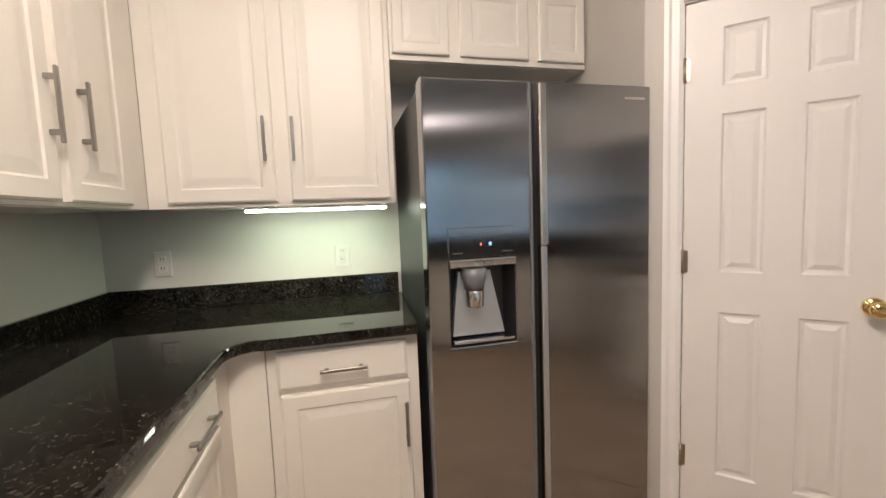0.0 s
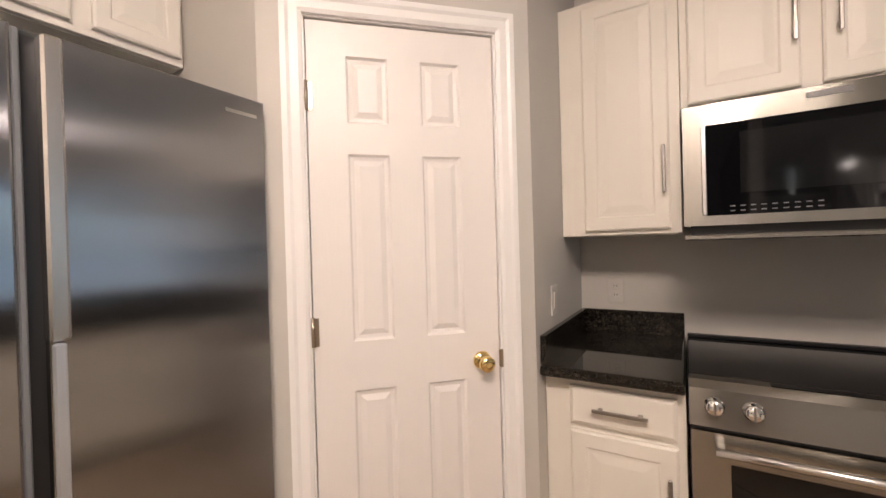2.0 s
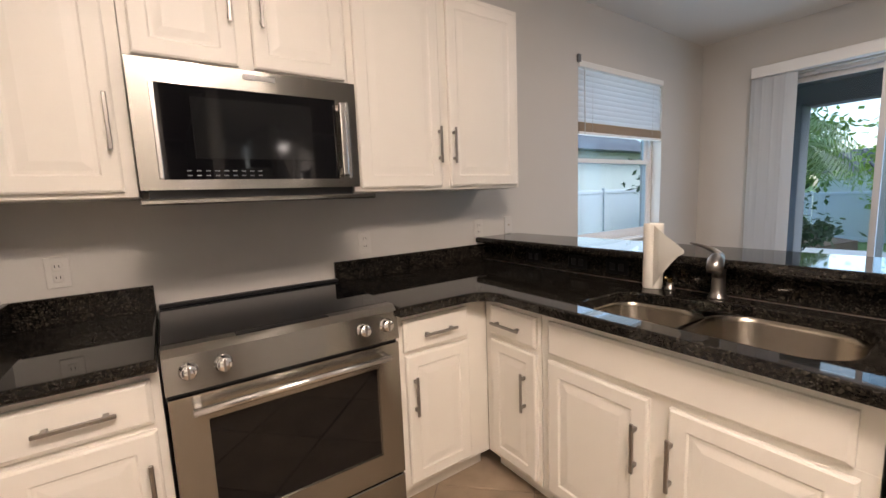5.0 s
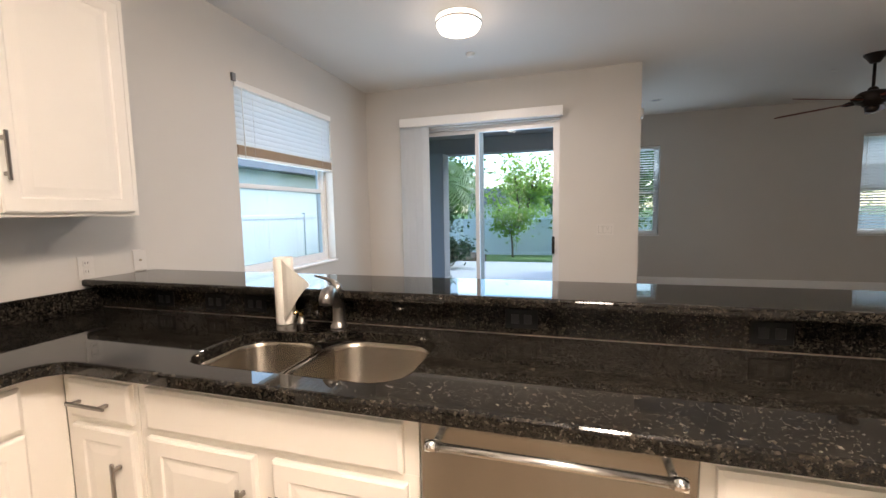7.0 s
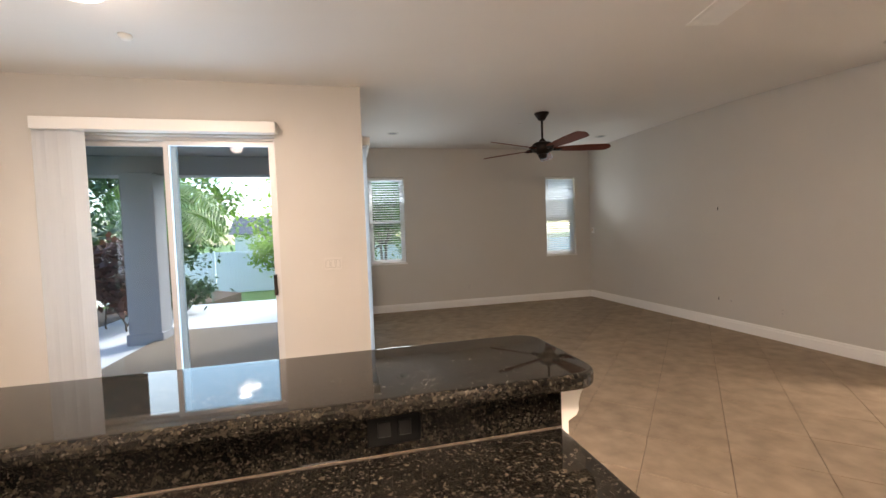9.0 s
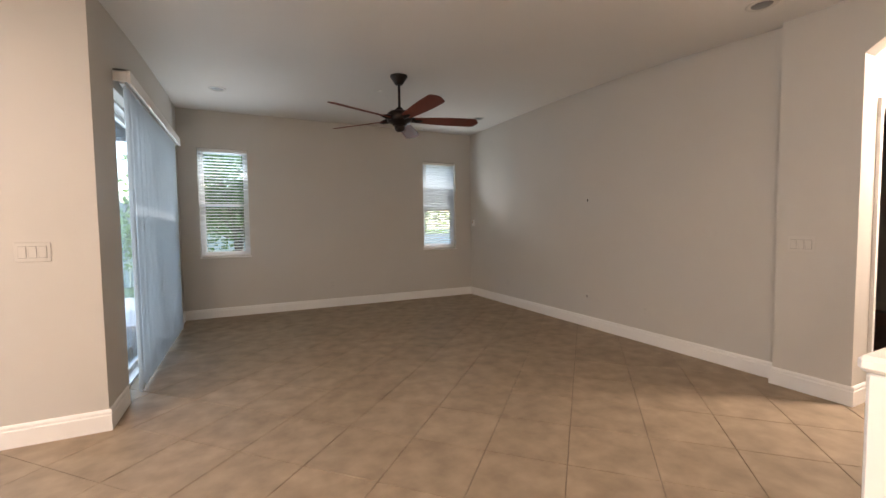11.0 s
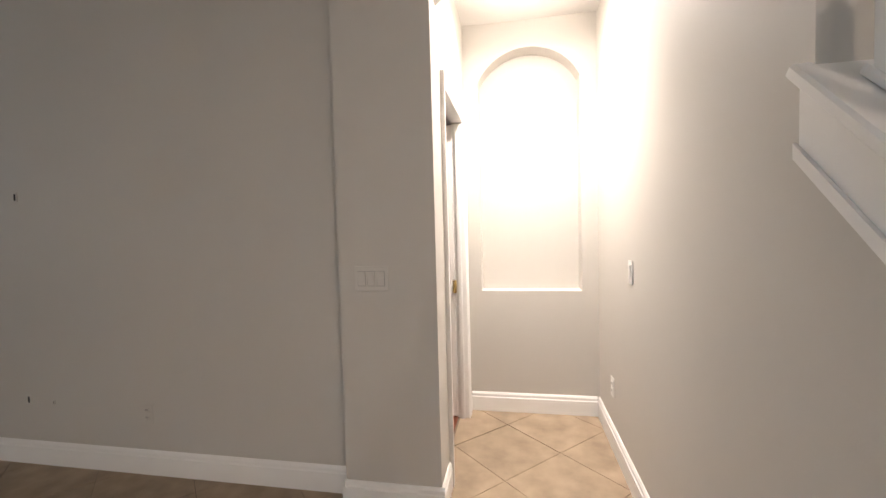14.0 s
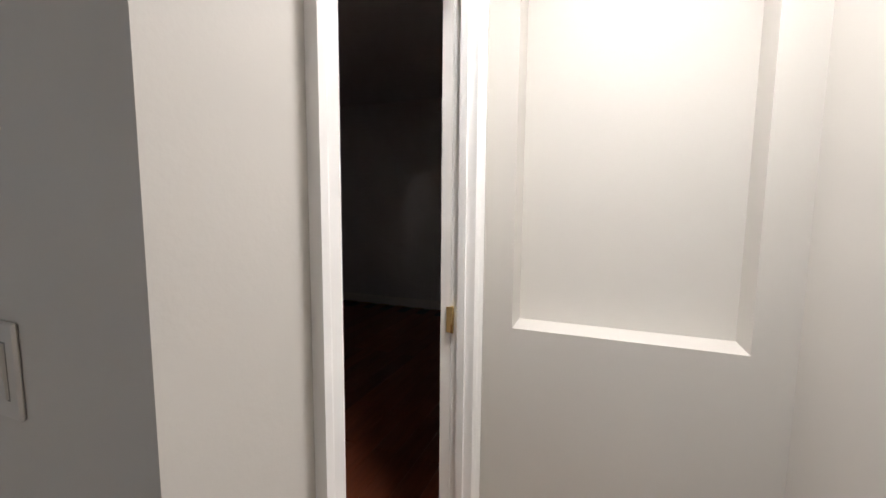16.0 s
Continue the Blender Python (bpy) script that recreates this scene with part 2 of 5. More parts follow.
M_TILE = mat("floor_tile_ceramic", (0.315, 0.24, 0.17), 0.55, var=0.22, scale=6.5, spec=0.22, bump=0.08, bscale=35, per_object=0.06, rvar=0.06, spread=0.2, placed=True)
M_GROUT = mat("grout", (0.19, 0.14, 0.10), 0.85, var=0.2, scale=20, bump=0.2)
M_CAULK = mat("caulk", (0.27, 0.20, 0.145), 0.85, var=0.2, scale=20, bump=0.2)
M_PAPER = mat("paper_towel", (0.82, 0.78, 0.70), 0.85, var=0.03, bump=0.3, bscale=180)
M_BRONZE = mat("oiled_bronze", (0.028, 0.02, 0.017), 0.4, 0.7, var=0.2, scale=20)
M_BLADE = mat("cherry_blade", (0.15, 0.034, 0.018), 0.55, var=0.35, scale=7, spec=0.15, bump=0.06, bscale=40, stretch=(1, 9, 9))
M_DARKWALL = mat("bedroom_wall_paint", (0.72, 0.72, 0.73), 0.7, var=0.03, bump=0.1, bscale=90)
M_WOODFL = mat("cherry_wood_floor", (0.20, 0.055, 0.023), 0.35, var=0.4, scale=4, bump=0.05, stretch=(1, 9, 1), per_object=0.25, placed=True)
# blue tint dims and cools the outdoor view in place of bluish daylight
M_GLASS = glass_mat(tint=(0.77, 0.875, 0.94))
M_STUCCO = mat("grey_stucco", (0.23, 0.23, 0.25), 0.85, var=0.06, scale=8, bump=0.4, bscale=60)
M_STUCCOL = mat("beige_stucco", (0.70, 0.69, 0.63), 0.85, var=0.06, scale=8, bump=0.4, bscale=60)
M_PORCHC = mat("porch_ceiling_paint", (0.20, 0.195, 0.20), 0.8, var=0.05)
M_CONC = mat("patio_concrete", (0.62, 0.62, 0.63), 0.8, var=0.1, scale=3, bump=0.2, bscale=40)
M_FENCE = mat("white_vinyl_fence", (0.85, 0.87, 0.89), 0.45, var=0.03)
M_GRASS = mat("lawn_grass", (0.10, 0.19, 0.03), 0.9, var=0.4, scale=12, bump=0.5, bscale=90)
M_SOIL = mat("mulch", (0.11, 0.07, 0.045), 0.95, var=0.4, scale=25, bump=0.6, bscale=60)
M_BARK = mat("bark", (0.12, 0.09, 0.07), 0.9, var=0.3, scale=12, bump=0.6, bscale=40, stretch=(1, 1, 0.2))
M_LEAF = leaf_mat("leaf_green", (0.10, 0.19, 0.05))
M_LEAFL = leaf_mat("leaf_light_green", (0.24, 0.36, 0.09), 0.5)
M_LEAFD = leaf_mat("leaf_dark_green", (0.03, 0.075, 0.03), 0.2)
M_LEAFR = leaf_mat("leaf_red", (0.12, 0.045, 0.035), 0.25)
M_ROOF = mat("shingle_roof", (0.13, 0.13, 0.14), 0.9, var=0.2, scale=20, bump=0.4)
M_LAMP = emit("lamp_diffuser_lit", (1.0, 0.9, 0.78), 0.6)
M_TUBE = emit("under_cabinet_diffuser_lit", (0.93, 1.0, 0.82), 7.0)
M_KLAMP = emit("kitchen_diffuser_lit", (1.0, 0.88, 0.72), 7.0)
M_RED = emit("red_indicator", (1.0, 0.08, 0.05), 0.35)
M_BLUE = emit("blue_display", (0.25, 0.5, 1.0), 0.30)

# ---- building helpers ----


def box(bm, a, b, bev=0.0, seg=1):
    x0, y0, z0 = (min(p, q) for p, q in zip(a, b))
    x1, y1, z1 = (max(p, q) for p, q in zip(a, b))
    v = [bm.verts.new(c) for c in ((x0, y0, z0), (x1, y0, z0), (x1, y1, z0), (x0, y1, z0), (x0, y0, z1), (x1, y0, z1), (x1, y1, z1), (x0, y1, z1))]
    f = [bm.faces.new([v[i] for i in q]) for q in ((0, 3, 2, 1), (4, 5, 6, 7), (0, 1, 5, 4), (1, 2, 6, 5), (2, 3, 7, 6), (3, 0, 4, 7))]
    if bev:
        es = list({e for q in f for e in q.edges})
        bmesh.ops.bevel(bm, geom=es, offset=bev, segments=seg, affect="EDGES", profile=0.5)
    return bm


def cyl(bm, p, q, r, r2=None, n=16, cap=True):
    """A round bar from p to q."""
    p, q = Vector(p), Vector(q)
    r2 = r if r2 is None else r2
    rot = (q - p).to_track_quat("Z", "Y").to_matrix()
    rings = []
    for c, rad in ((p, r), (q, r2)):
        rings.append([bm.verts.new(c + rot @ Vector((rad * math.cos(2 * math.pi * i / n), rad * math.sin(2 * math.pi * i / n), 0))) for i in range(n)])
    for i in range(n):
        j = (i + 1) % n
        bm.faces.new((rings[0][i], rings[0][j], rings[1][j], rings[1][i])).smooth = True
    if cap:
        bm.faces.new(rings[0][::-1])
        bm.faces.new(rings[1])
    return bm


def lathe(bm, prof, c=(0, 0, 0), n=24, m=None):
    """Turns a profile of (radius, height) about an upright axis through c; m: a turn of the whole."""
    m = m or Matrix.Identity(3)
    rings = []
    for r, z in prof:
        rings.append([bm.verts.new(Vector(c) + m @ Vector((max(r, 1e-4) * math.cos(2 * math.pi * i / n), max(r, 1e-4) * math.sin(2 * math.pi * i / n), z))) for i in range(n)])
    for a, b in zip(rings, rings[1:]):
        for i in range(n):
            j = (i + 1) % n
            bm.faces.new((a[i], a[j], b[j], b[i])).smooth = True
    bm.faces.new(rings[0][::-1])
    bm.faces.new(rings[-1])
    return bm


def prism(bm, pts, z0, z1, axis="z"):
    """A slab of the given outline; axis: across which it is thick."""
    def put(u, v, w):
        return {"z": (u, v, w), "y": (u, w, v), "x": (w, u, v)}[axis]
    lo = [bm.verts.new(put(u, v, z0)) for u, v in pts]
    hi = [bm.verts.new(put(u, v, z1)) for u, v in pts]
    n = len(pts)
    bm.faces.new(lo)
    bm.faces.new(hi)
    for i in range(n):
        bm.faces.new((lo[i], lo[(i + 1) % n], hi[(i + 1) % n], hi[i]))
    bmesh.ops.recalc_face_normals(bm, faces=bm.faces)
    return bm


def tube(bm, pts, radii, n=10):
    """A bent round bar through the points."""
    pts = [Vector(p) for p in pts]
    rings = []
    for i, p in enumerate(pts):
        d = (pts[min(i + 1, len(pts) - 1)] - pts[max(i - 1, 0)]).normalized()
        rot = d.to_track_quat("Z", "Y").to_matrix()
        r = radii[i] if isinstance(radii, (list, tuple)) else radii
        rings.append([bm.verts.new(p + rot @ Vector((r * math.cos(2 * math.pi * k / n), r * math.sin(2 * math.pi * k / n), 0))) for k in range(n)])
    for a, b in zip(rings, rings[1:]):
        for k in range(n):
            j = (k + 1) % n
            bm.faces.new((a[k], a[j], b[j], b[k])).smooth = True
    bm.faces.new(rings[0][::-1])
    bm.faces.new(rings[-1])
    return bm


def thing(name, m, label, category, group="", kind=""):
    ob = new(name)
    ob.empty_display_size = 0.1
    ob.matrix_world = m
    tagged(ob, label, category, group, kind)
    return ob


def mesh_ob(name, bm, material):
    me = bpy.data.meshes.new(name)
    bm.to_mesh(me)
    bm.free()
    for mm in (material if isinstance(material, (list, tuple)) else [material]):
        me.materials.append(mm)
    return new(name, me)


def part(name, bm, material, parent, label="", m=None):
    """Links bm, in the local space of parent, as one mesh under it; m: a pose in that space."""
    ob = mesh_ob(name, bm, material)
    ob.parent = parent
    if m is not None:
        ob.matrix_basis = m
    if label:
        tagged(ob, label)
    return ob


def again(name, src, parent, m):
    """A further part on the mesh of src."""
    ob = new(name, src.data)
    ob.parent = parent
    ob.matrix_basis = m
    return ob


def solid(name, bm, material, label, category, kind="structure", group=""):
    return tagged(mesh_ob(name, bm, material), label, category, group, kind)


def B():
    return bmesh.new()


def panelled(bm, xs, zs, panels, y0, y1, rings):
    """A slab between x and z cuts with its front at y0 and its back at y1; cells in panels take the sunk and raised rings (inset, depth)."""
    for i in range(len(xs) - 1):
        for j in range(len(zs) - 1):
            xa, xb, za, zb = xs[i], xs[i + 1], zs[j], zs[j + 1]
            loops = list(rings) if (i, j) in panels else [(0, 0)]
            prev = None
            for inset, dep in loops:
                vs = [bm.verts.new(c) for c in ((xa + inset, y0 + dep, za + inset), (xb - inset, y0 + dep, za + inset), (xb - inset, y0 + dep, zb - inset), (xa + inset, y0 + dep, zb - inset))]
                if prev:
                    for k in range(4):
                        bm.faces.new((prev[k], prev[(k + 1) % 4], vs[(k + 1) % 4], vs[k]))
                prev = vs
            bm.faces.new(prev)
    x0, x1, z0, z1 = xs[0], xs[-1], zs[0], zs[-1]
    e = y0 + (rings[0][1] if len(xs) == 2 and rings[0][0] == 0 else 0.0)
    v = [bm.verts.new(c) for c in ((x0, e, z0), (x1, e, z0), (x1, e, z1), (x0, e, z1), (x0, y1, z0), (x1, y1, z0), (x1, y1, z1), (x0, y1, z1))]
    for q in ((4, 7, 6, 5), (0, 4, 5, 1), (1, 5, 6, 2), (2, 6, 7, 3), (3, 7, 4, 0)):
        bm.faces.new([v[k] for k in q])
    bmesh.ops.remove_doubles(bm, verts=bm.verts, dist=0.0002)
    return bm

# ---- structure ----
YN, XW, T = 2.78, -3.56, 0.12
FAR_Y, FAM_X, JOG_X, SL_Y, RET_X = -7.225, -7.565, -7.463, -3.78, -2.95
HALL_Y0, HALL_Y1, NICHE_X = -1.825, -0.92, -8.60


def wall(name, bm, label="light greige painted wall with fine orange-peel texture"):
    return solid(name, bm, M_WALL, label, "wall")


def wall_y(bm, x0, x1, y0, y1, holes, z1=WALL_TOP, z0=0.0):
    """A wall along x with openings (xa, xb, za, zb), cut into blocks."""
    xs = sorted({x0, x1, *(h[0] for h in holes), *(h[1] for h in holes)})
    for a, b in zip(xs, xs[1:]):
        spans = [(h[2], h[3]) for h in holes if h[0] <= a + 1e-6 and h[1] >= b - 1e-6]
        if not spans:
            box(bm, (a, y0, z0), (b, y1, z1))
        for lo, hi in spans:
            if lo > z0:
                box(bm, (a, y0, z0), (b, y1, lo))
            if hi < z1:
                box(bm, (a, y0, hi), (b, y1, z1))
    return bm


def wall_x(bm, y0, y1, x0, x1, holes, z1=WALL_TOP, z0=0.0):
    wall_y(bm, y0, y1, x0, x1, holes, z1, z0)
    for v in bm.verts:
        v.co.x, v.co.y = v.co.y, v.co.x
    bmesh.ops.reverse_faces(bm, faces=bm.faces)
    return bm


E_WIN = (-3.0, -1.76, 0.90, 2.32)
W1 = (-3.815, -3.18, 0.88, 2.42)
W2 = (-7.245, -6.60, 0.88, 2.42)
SL1 = (-2.19, -0.46, 0.0, 2.29)
SL2 = (-6.65, -4.27, 0.0, 2.29)

wall("wall_east", wall_x(B(), -3.98, 3.0, 0.0, 0.2, [E_WIN]))
wall("wall_north", box(B(), (-9.2, YN, 0), (0, YN + T, WALL_TOP)))
wall("wall_kitchen_west", box(B(), (XW - T, 0.85, 0), (XW, YN, WALL_TOP)))
wall("wall_fridge_side", prism(B(), [(-1.335, YN), (-1.335, 2.055), (-1.235, 2.10), (-1.235, YN)], 0, WALL_TOP))
wall("wall_pantry_wing", prism(B(), [(-0.72, 1.44), (0, 1.44), (0, 1.56), (-0.66, 1.56)], 0, WALL_TOP))

# the slanting pantry wall: local x runs along it from its west end
DG = Matrix.Translation((-1.335, 2.055, 0)) @ Matrix.Rotation(radians(-45), 4, "Z")
DGL = 0.615 * math.sqrt(2)
P0, P1, PH = 0.137, 0.137 + 0.60, 2.045
_b = B()
wall_y(_b, 0, DGL, 0.0, 0.11, [(P0 - 0.02, P1 + 0.02, 0, PH + 0.02)])
_w = wall("wall_pantry", _b)
_w.matrix_world = DG

wall("wall_slider", wall_y(B(), RET_X, 0.0, SL_Y - 0.2, SL_Y, [SL1]))
wall("wall_return", wall_x(B(), FAR_Y, SL_Y - 0.2, RET_X, RET_X + 0.2, [SL2]))
wall("wall_south", wall_y(B(), FAM_X - T, RET_X + 0.2, FAR_Y - 0.2, FAR_Y, [W1, W2]))
wall("wall_west", box(B(), (FAM_X - T, FAR_Y, 0), (FAM_X, -2.29, WALL_TOP)))


def arch_points(y0, y1, spring, apex, n=24):
    """The upper edge of a flat arch, from y0 to y1."""
    c, h, half = (y0 + y1) / 2, apex - spring, (y1 - y0) / 2
    r = (half * half + h * h) / (2 * h)
    return [(c + half * (2 * k / n - 1), apex - r + math.sqrt(max(0, r * r - (half * (2 * k / n - 1)) ** 2))) for k in range(n + 1)]


# wall with the arched way into the hall
_b = B()
box(_b, (FAM_X - T + 0.002, -2.29, 0), (JOG_X, HALL_Y0, WALL_TOP))
prism(_b, [(HALL_Y0, WALL_TOP)] + arch_points(HALL_Y0, HALL_Y1, 2.365, 2.53) + [(HALL_Y1, WALL_TOP)], JOG_X - 0.14, JOG_X, "x")
wall("wall_arch", _b, "greige painted wall with a shallow arched opening")

# hall walls
D0, D1, DH = -8.45, -7.745, 2.04
HT = 0.07
wall("wall_hall_south", wall_y(B(), -8.75, FAM_X - T, HALL_Y0 - HT, HALL_Y0, [(D0 - 0.015, D1 + 0.015, 0, DH + 0.015)]))
_b = B()
box(_b, (-8.74, HALL_Y0, 0), (NICHE_X, HALL_Y1, 0.873))
box(_b, (-8.74, HALL_Y0, 0.873), (NICHE_X, -1.722, WALL_TOP))
box(_b, (-8.74, -1.03, 0.873), (NICHE_X, HALL_Y1, WALL_TOP))
prism(_b, [(-1.722, WALL_TOP)] + arch_points(-1.722, -1.03, 2.35, 2.565) + [(-1.03, WALL_TOP)], -8.74, NICHE_X, "x")
box(_b, (-8.80, HALL_Y0, 0.8), (-8.74, HALL_Y1, WALL_TOP))
wall("wall_niche", _b, "cream-lit painted wall with a tall arched recessed niche")
wall("wall_hall_north", box(B(), (-8.80, HALL_Y1, 0), (-6.56, HALL_Y1 + 0.13, WALL_TOP)))

# stair with its sloping half wall
SX, SZ, SLOPE = -6.56, 1.56, 0.90
XB = SX + SZ / SLOPE
wall("wall_stair", prism(B(), [(SX, 0), (XB, 0), (SX, SZ)], HALL_Y1, HALL_Y1 + 0.13, "y"), "sloping painted half wall beside the stair")
wall("wall_stair_back", box(B(), (-9.2, 0.25, 0), (-4.4, 0.37, WALL_TOP)))
wall("wall_outer_west", box(B(), (-9.32, HALL_Y1 + 0.13, 0), (-9.2, YN + T, WALL_TOP)))

# dark room beyond the hall door
_b = B()
box(_b, (-12.0, -5.6, -0.1), (-11.9, -1.945, 2.7))
box(_b, (-11.9, -5.6, -0.1), (FAM_X - T, -5.5, 2.7))
box(_b, (-12.0, -1.944, -0.1), (-8.75, -1.844, 2.7))
solid("wall_bedroom", _b, M_DARKWALL, "grey painted wall of an unlit room", "wall")
solid("ceiling_bedroom", box(B(), (-12, -5.6, 2.6), (FAM_X - T, HALL_Y0 - HT, 2.7)), M_DARKWALL, "unlit grey ceiling of the dark room", "ceiling")
_fl = solid("floor_bedroom", box(B(), (-11.9, -5.5, -0.1), (FAM_X - T + 0.001, HALL_Y0 - HT, -0.012)), M_BLACK, "dark reddish wood plank floor", "floor")
_pl = None
for i in range(23):
    yy = -1.897 - i * 0.127
    for k in range(3):
        xx = -7.72 - 1.3 * k - (0.4 if i % 2 else 0.0)
        if _pl is None:
            _pl = part("plank", box(B(), (-1.295, -0.125, -0.012), (0, 0, 0), 0.0015), M_WOODFL, _fl, m=pose(xx, yy, 0))
        else:
            again("plank", _pl, _fl, pose(xx, yy, 0))
solid("baseboard_bedroom", box(box(B(), (-11.9, -5.5, 0), (-11.885, -1.95, 0.11)), (-11.885, -5.5, 0), (-7.7, -5.485, 0.11)), M_TRIM, "white baseboard in the dark room", "baseboard")

_b = B()
_cx = [-9.2 + 9.4 * k / 47 for k in range(48)]
_cy = [FAR_Y - 0.2 + (YN + T - FAR_Y + 0.2) * k / 52 for k in range(53)]
_cv = [[_b.verts.new((x, y, ceiling_z(x, y))) for x in _cx] for y in _cy]
for j in range(len(_cy) - 1):
    for i in range(len(_cx) - 1):
        _b.faces.new((_cv[j][i], _cv[j + 1][i], _cv[j + 1][i + 1], _cv[j][i + 1])).smooth = True
box(_b, (-9.2, FAR_Y - 0.2, WALL_TOP + 0.002), (0.2, YN + T, WALL_TOP + 0.05))
solid("ceiling", _b, M_CEIL, "white textured ceiling rising gently over the family room", "ceiling")
solid("roof", box(B(), (-12.6, FAR_Y - 0.75, WALL_TOP + 0.06), (0.5, YN + 0.8, WALL_TOP + 0.2)), M_ROOF, "shingled roof slab with eaves over the house", "roof")
floor = solid("floor", box(B(), (-9.2, FAR_Y, -0.12), (0, YN, -0.006)), M_GROUT, "beige ceramic tile floor laid diagonally with dark grout", "floor")


# skirting: a stepped board
def skirting(name, x0, y0, x1, y1, nx, ny, h=0.135, t=0.016):
    """A board along the line, standing out by t towards (nx, ny)."""
    prof = [(0, 0), (t, 0), (t, h * 0.74), (t * 0.72, h * 0.78), (t * 0.72, h * 0.9), (t * 0.3, h), (0, h)]
    bm = B()
    ends = []
    for x, y in ((x0, y0), (x1, y1)):
        ends.append([bm.verts.new((x + nx * d, y + ny * d, z)) for d, z in prof])
    n = len(prof)
    for i in range(n):
        bm.faces.new((ends[0][i], ends[0][(i + 1) % n], ends[1][(i + 1) % n], ends[1][i]))
    bm.faces.new(ends[0])
    bm.faces.new(ends[1])
    bmesh.ops.recalc_face_normals(bm, faces=bm.faces)
    return solid(name, bm, M_TRIM, "white painted baseboard with a stepped top edge", "baseboard")


skirting("baseboard_south", RET_X, FAR_Y, FAM_X + 0.016, FAR_Y, 0, 1)
skirting("baseboard_west", FAM_X, FAR_Y, FAM_X, -2.306, 1, 0)
skirting("baseboard_jog_side", FAM_X + 0.016, -2.29, JOG_X + 0.016, -2.29, 0, -1)
skirting("baseboard_jog", JOG_X, -2.29, JOG_X, HALL_Y0 + 0.016, 1, 0)
skirting("baseboard_arch", JOG_X, HALL_Y0, -7.675, HALL_Y0, 0, 1)
skirting("baseboard_hall_end", -8.53, HALL_Y0, NICHE_X, HALL_Y0, 0, 1)
skirting("baseboard_niche", NICHE_X, HALL_Y0 + 0.016, NICHE_X, HALL_Y1 - 0.016, 1, 0)
skirting("baseboard_hall_north", NICHE_X, HALL_Y1, XB - 0.12, HALL_Y1, 0, -1)
skirting("baseboard_return", RET_X, SL_Y, RET_X, -4.21, -1, 0)
skirting("baseboard_return_far", RET_X, -6.71, RET_X, FAR_Y + 0.016, -1, 0)
skirting("baseboard_slider", RET_X - 0.016, SL_Y, -2.23, SL_Y, 0, 1)
skirting("baseboard_slider_east", -0.42, SL_Y, 0, SL_Y, 0, 1)
skirting("baseboard_east", 0, SL_Y + 0.016, 0, -1.0, -1, 0)

# cap and trim of the stair wall
_ang = math.atan(SLOPE)
_L = math.hypot(SZ, SZ / SLOPE)
_cap = solid("trim_stair_cap", box(B(), (-0.042, -0.035, 0), (_L, 0.165, 0.028), 0.006), M_TRIM, "white painted sloping cap of the stair half wall", "trim")
_cap.matrix_world = Matrix.Translation((SX - 0.0, HALL_Y1, SZ)) @ Matrix.Rotation(_ang, 4, "Y")
_cap2 = solid("trim_stair_skirt", prism(prism(B(), [(-0.02, 0.018), (-0.02, -0.128), (XB - SX - 0.18, -SZ + 0.001), (XB - SX, -SZ + 0.001)], -0.012, 0.0, "y"), [(-0.025, -0.100), (-0.025, -0.130), (XB - SX - 0.19, -SZ + 0.001), (XB - SX - 0.15, -SZ + 0.001)], -0.02, -0.0125, "y"), M_TRIM, "white painted board under the stair cap", "trim")
_cap2.matrix_world = Matrix.Translation((SX, HALL_Y1 - 0.0005, SZ))

stair = thing("staircase", pose(XB + 0.1, HALL_Y1 + 0.13, 0), "carpet-free white stair rising beside the hall", "stairs", kind="structure")
for i in range(11):
    part("step", box(B(), (-0.2 * i - 0.2, 0.002, 0), (-0.2 * i + 0.02, 1.03, 0.18 * (i + 1)), 0.006), M_TRIM, stair)


def baluster():
    bm = B()
    box(bm, (-0.021, -0.021, 0), (0.021, 0.021, 0.19), 0.002)
    lathe(bm, [(0.018, 0.19), (0.012, 0.2), (0.017, 0.22), (0.013, 0.26), (0.017, 0.42), (0.012, 0.5), (0.015, 0.53), (0.012, 0.55)], n=12)
    box(bm, (-0.02, -0.02, 0.55), (0.02, 0.02, 0.80), 0.002)
    return bm


rail = thing("stair_railing", pose(SX, HALL_Y1 + 0.065, SZ), "white turned balusters under a sloping handrail", "railing")
_src = None
for i in range(9):
    xx = 0.085 + i * 0.17
    mm = pose(xx, 0, 0.028 * 1.3 - xx * SLOPE)
    if _src is None:
        _src = part("baluster", baluster(), M_TRIM, rail, m=mm)
    else:
        again("baluster", _src, rail, mm)
part("shoe_rail", box(B(), (0.03, -0.028, 0.0288), (_L - 0.08, 0.028, 0.048), 0.004), M_TRIM, rail, m=Matrix.Rotation(_ang, 4, "Y"))
_hr = part("handrail", box(B(), (0, -0.03, 0), (_L - 0.05, 0.03, 0.05), 0.012, 2), M_TRIM, rail, m=Matrix.Translation((0.03, 0, 0.80)) @ Matrix.Rotation(_ang, 4, "Y"))

_xe = 0.03 + (_L - 0.05) * math.cos(_ang)
_ze = 0.80 - (_L - 0.05) * math.sin(_ang)
part("newel_post", box(box(B(), (_xe - 0.02, -0.045, -SZ), (_xe + 0.07, 0.045, _ze + 0.16), 0.006), (_xe - 0.03, -0.055, _ze + 0.1605), (_xe + 0.08, 0.055, _ze + 0.19), 0.008), M_TRIM, rail)

# ---- doors and windows ----
RINGS6 = ((0.0, 0.0), (0.007, 0.008), (0.018, 0.010), (0.036, 0.002))


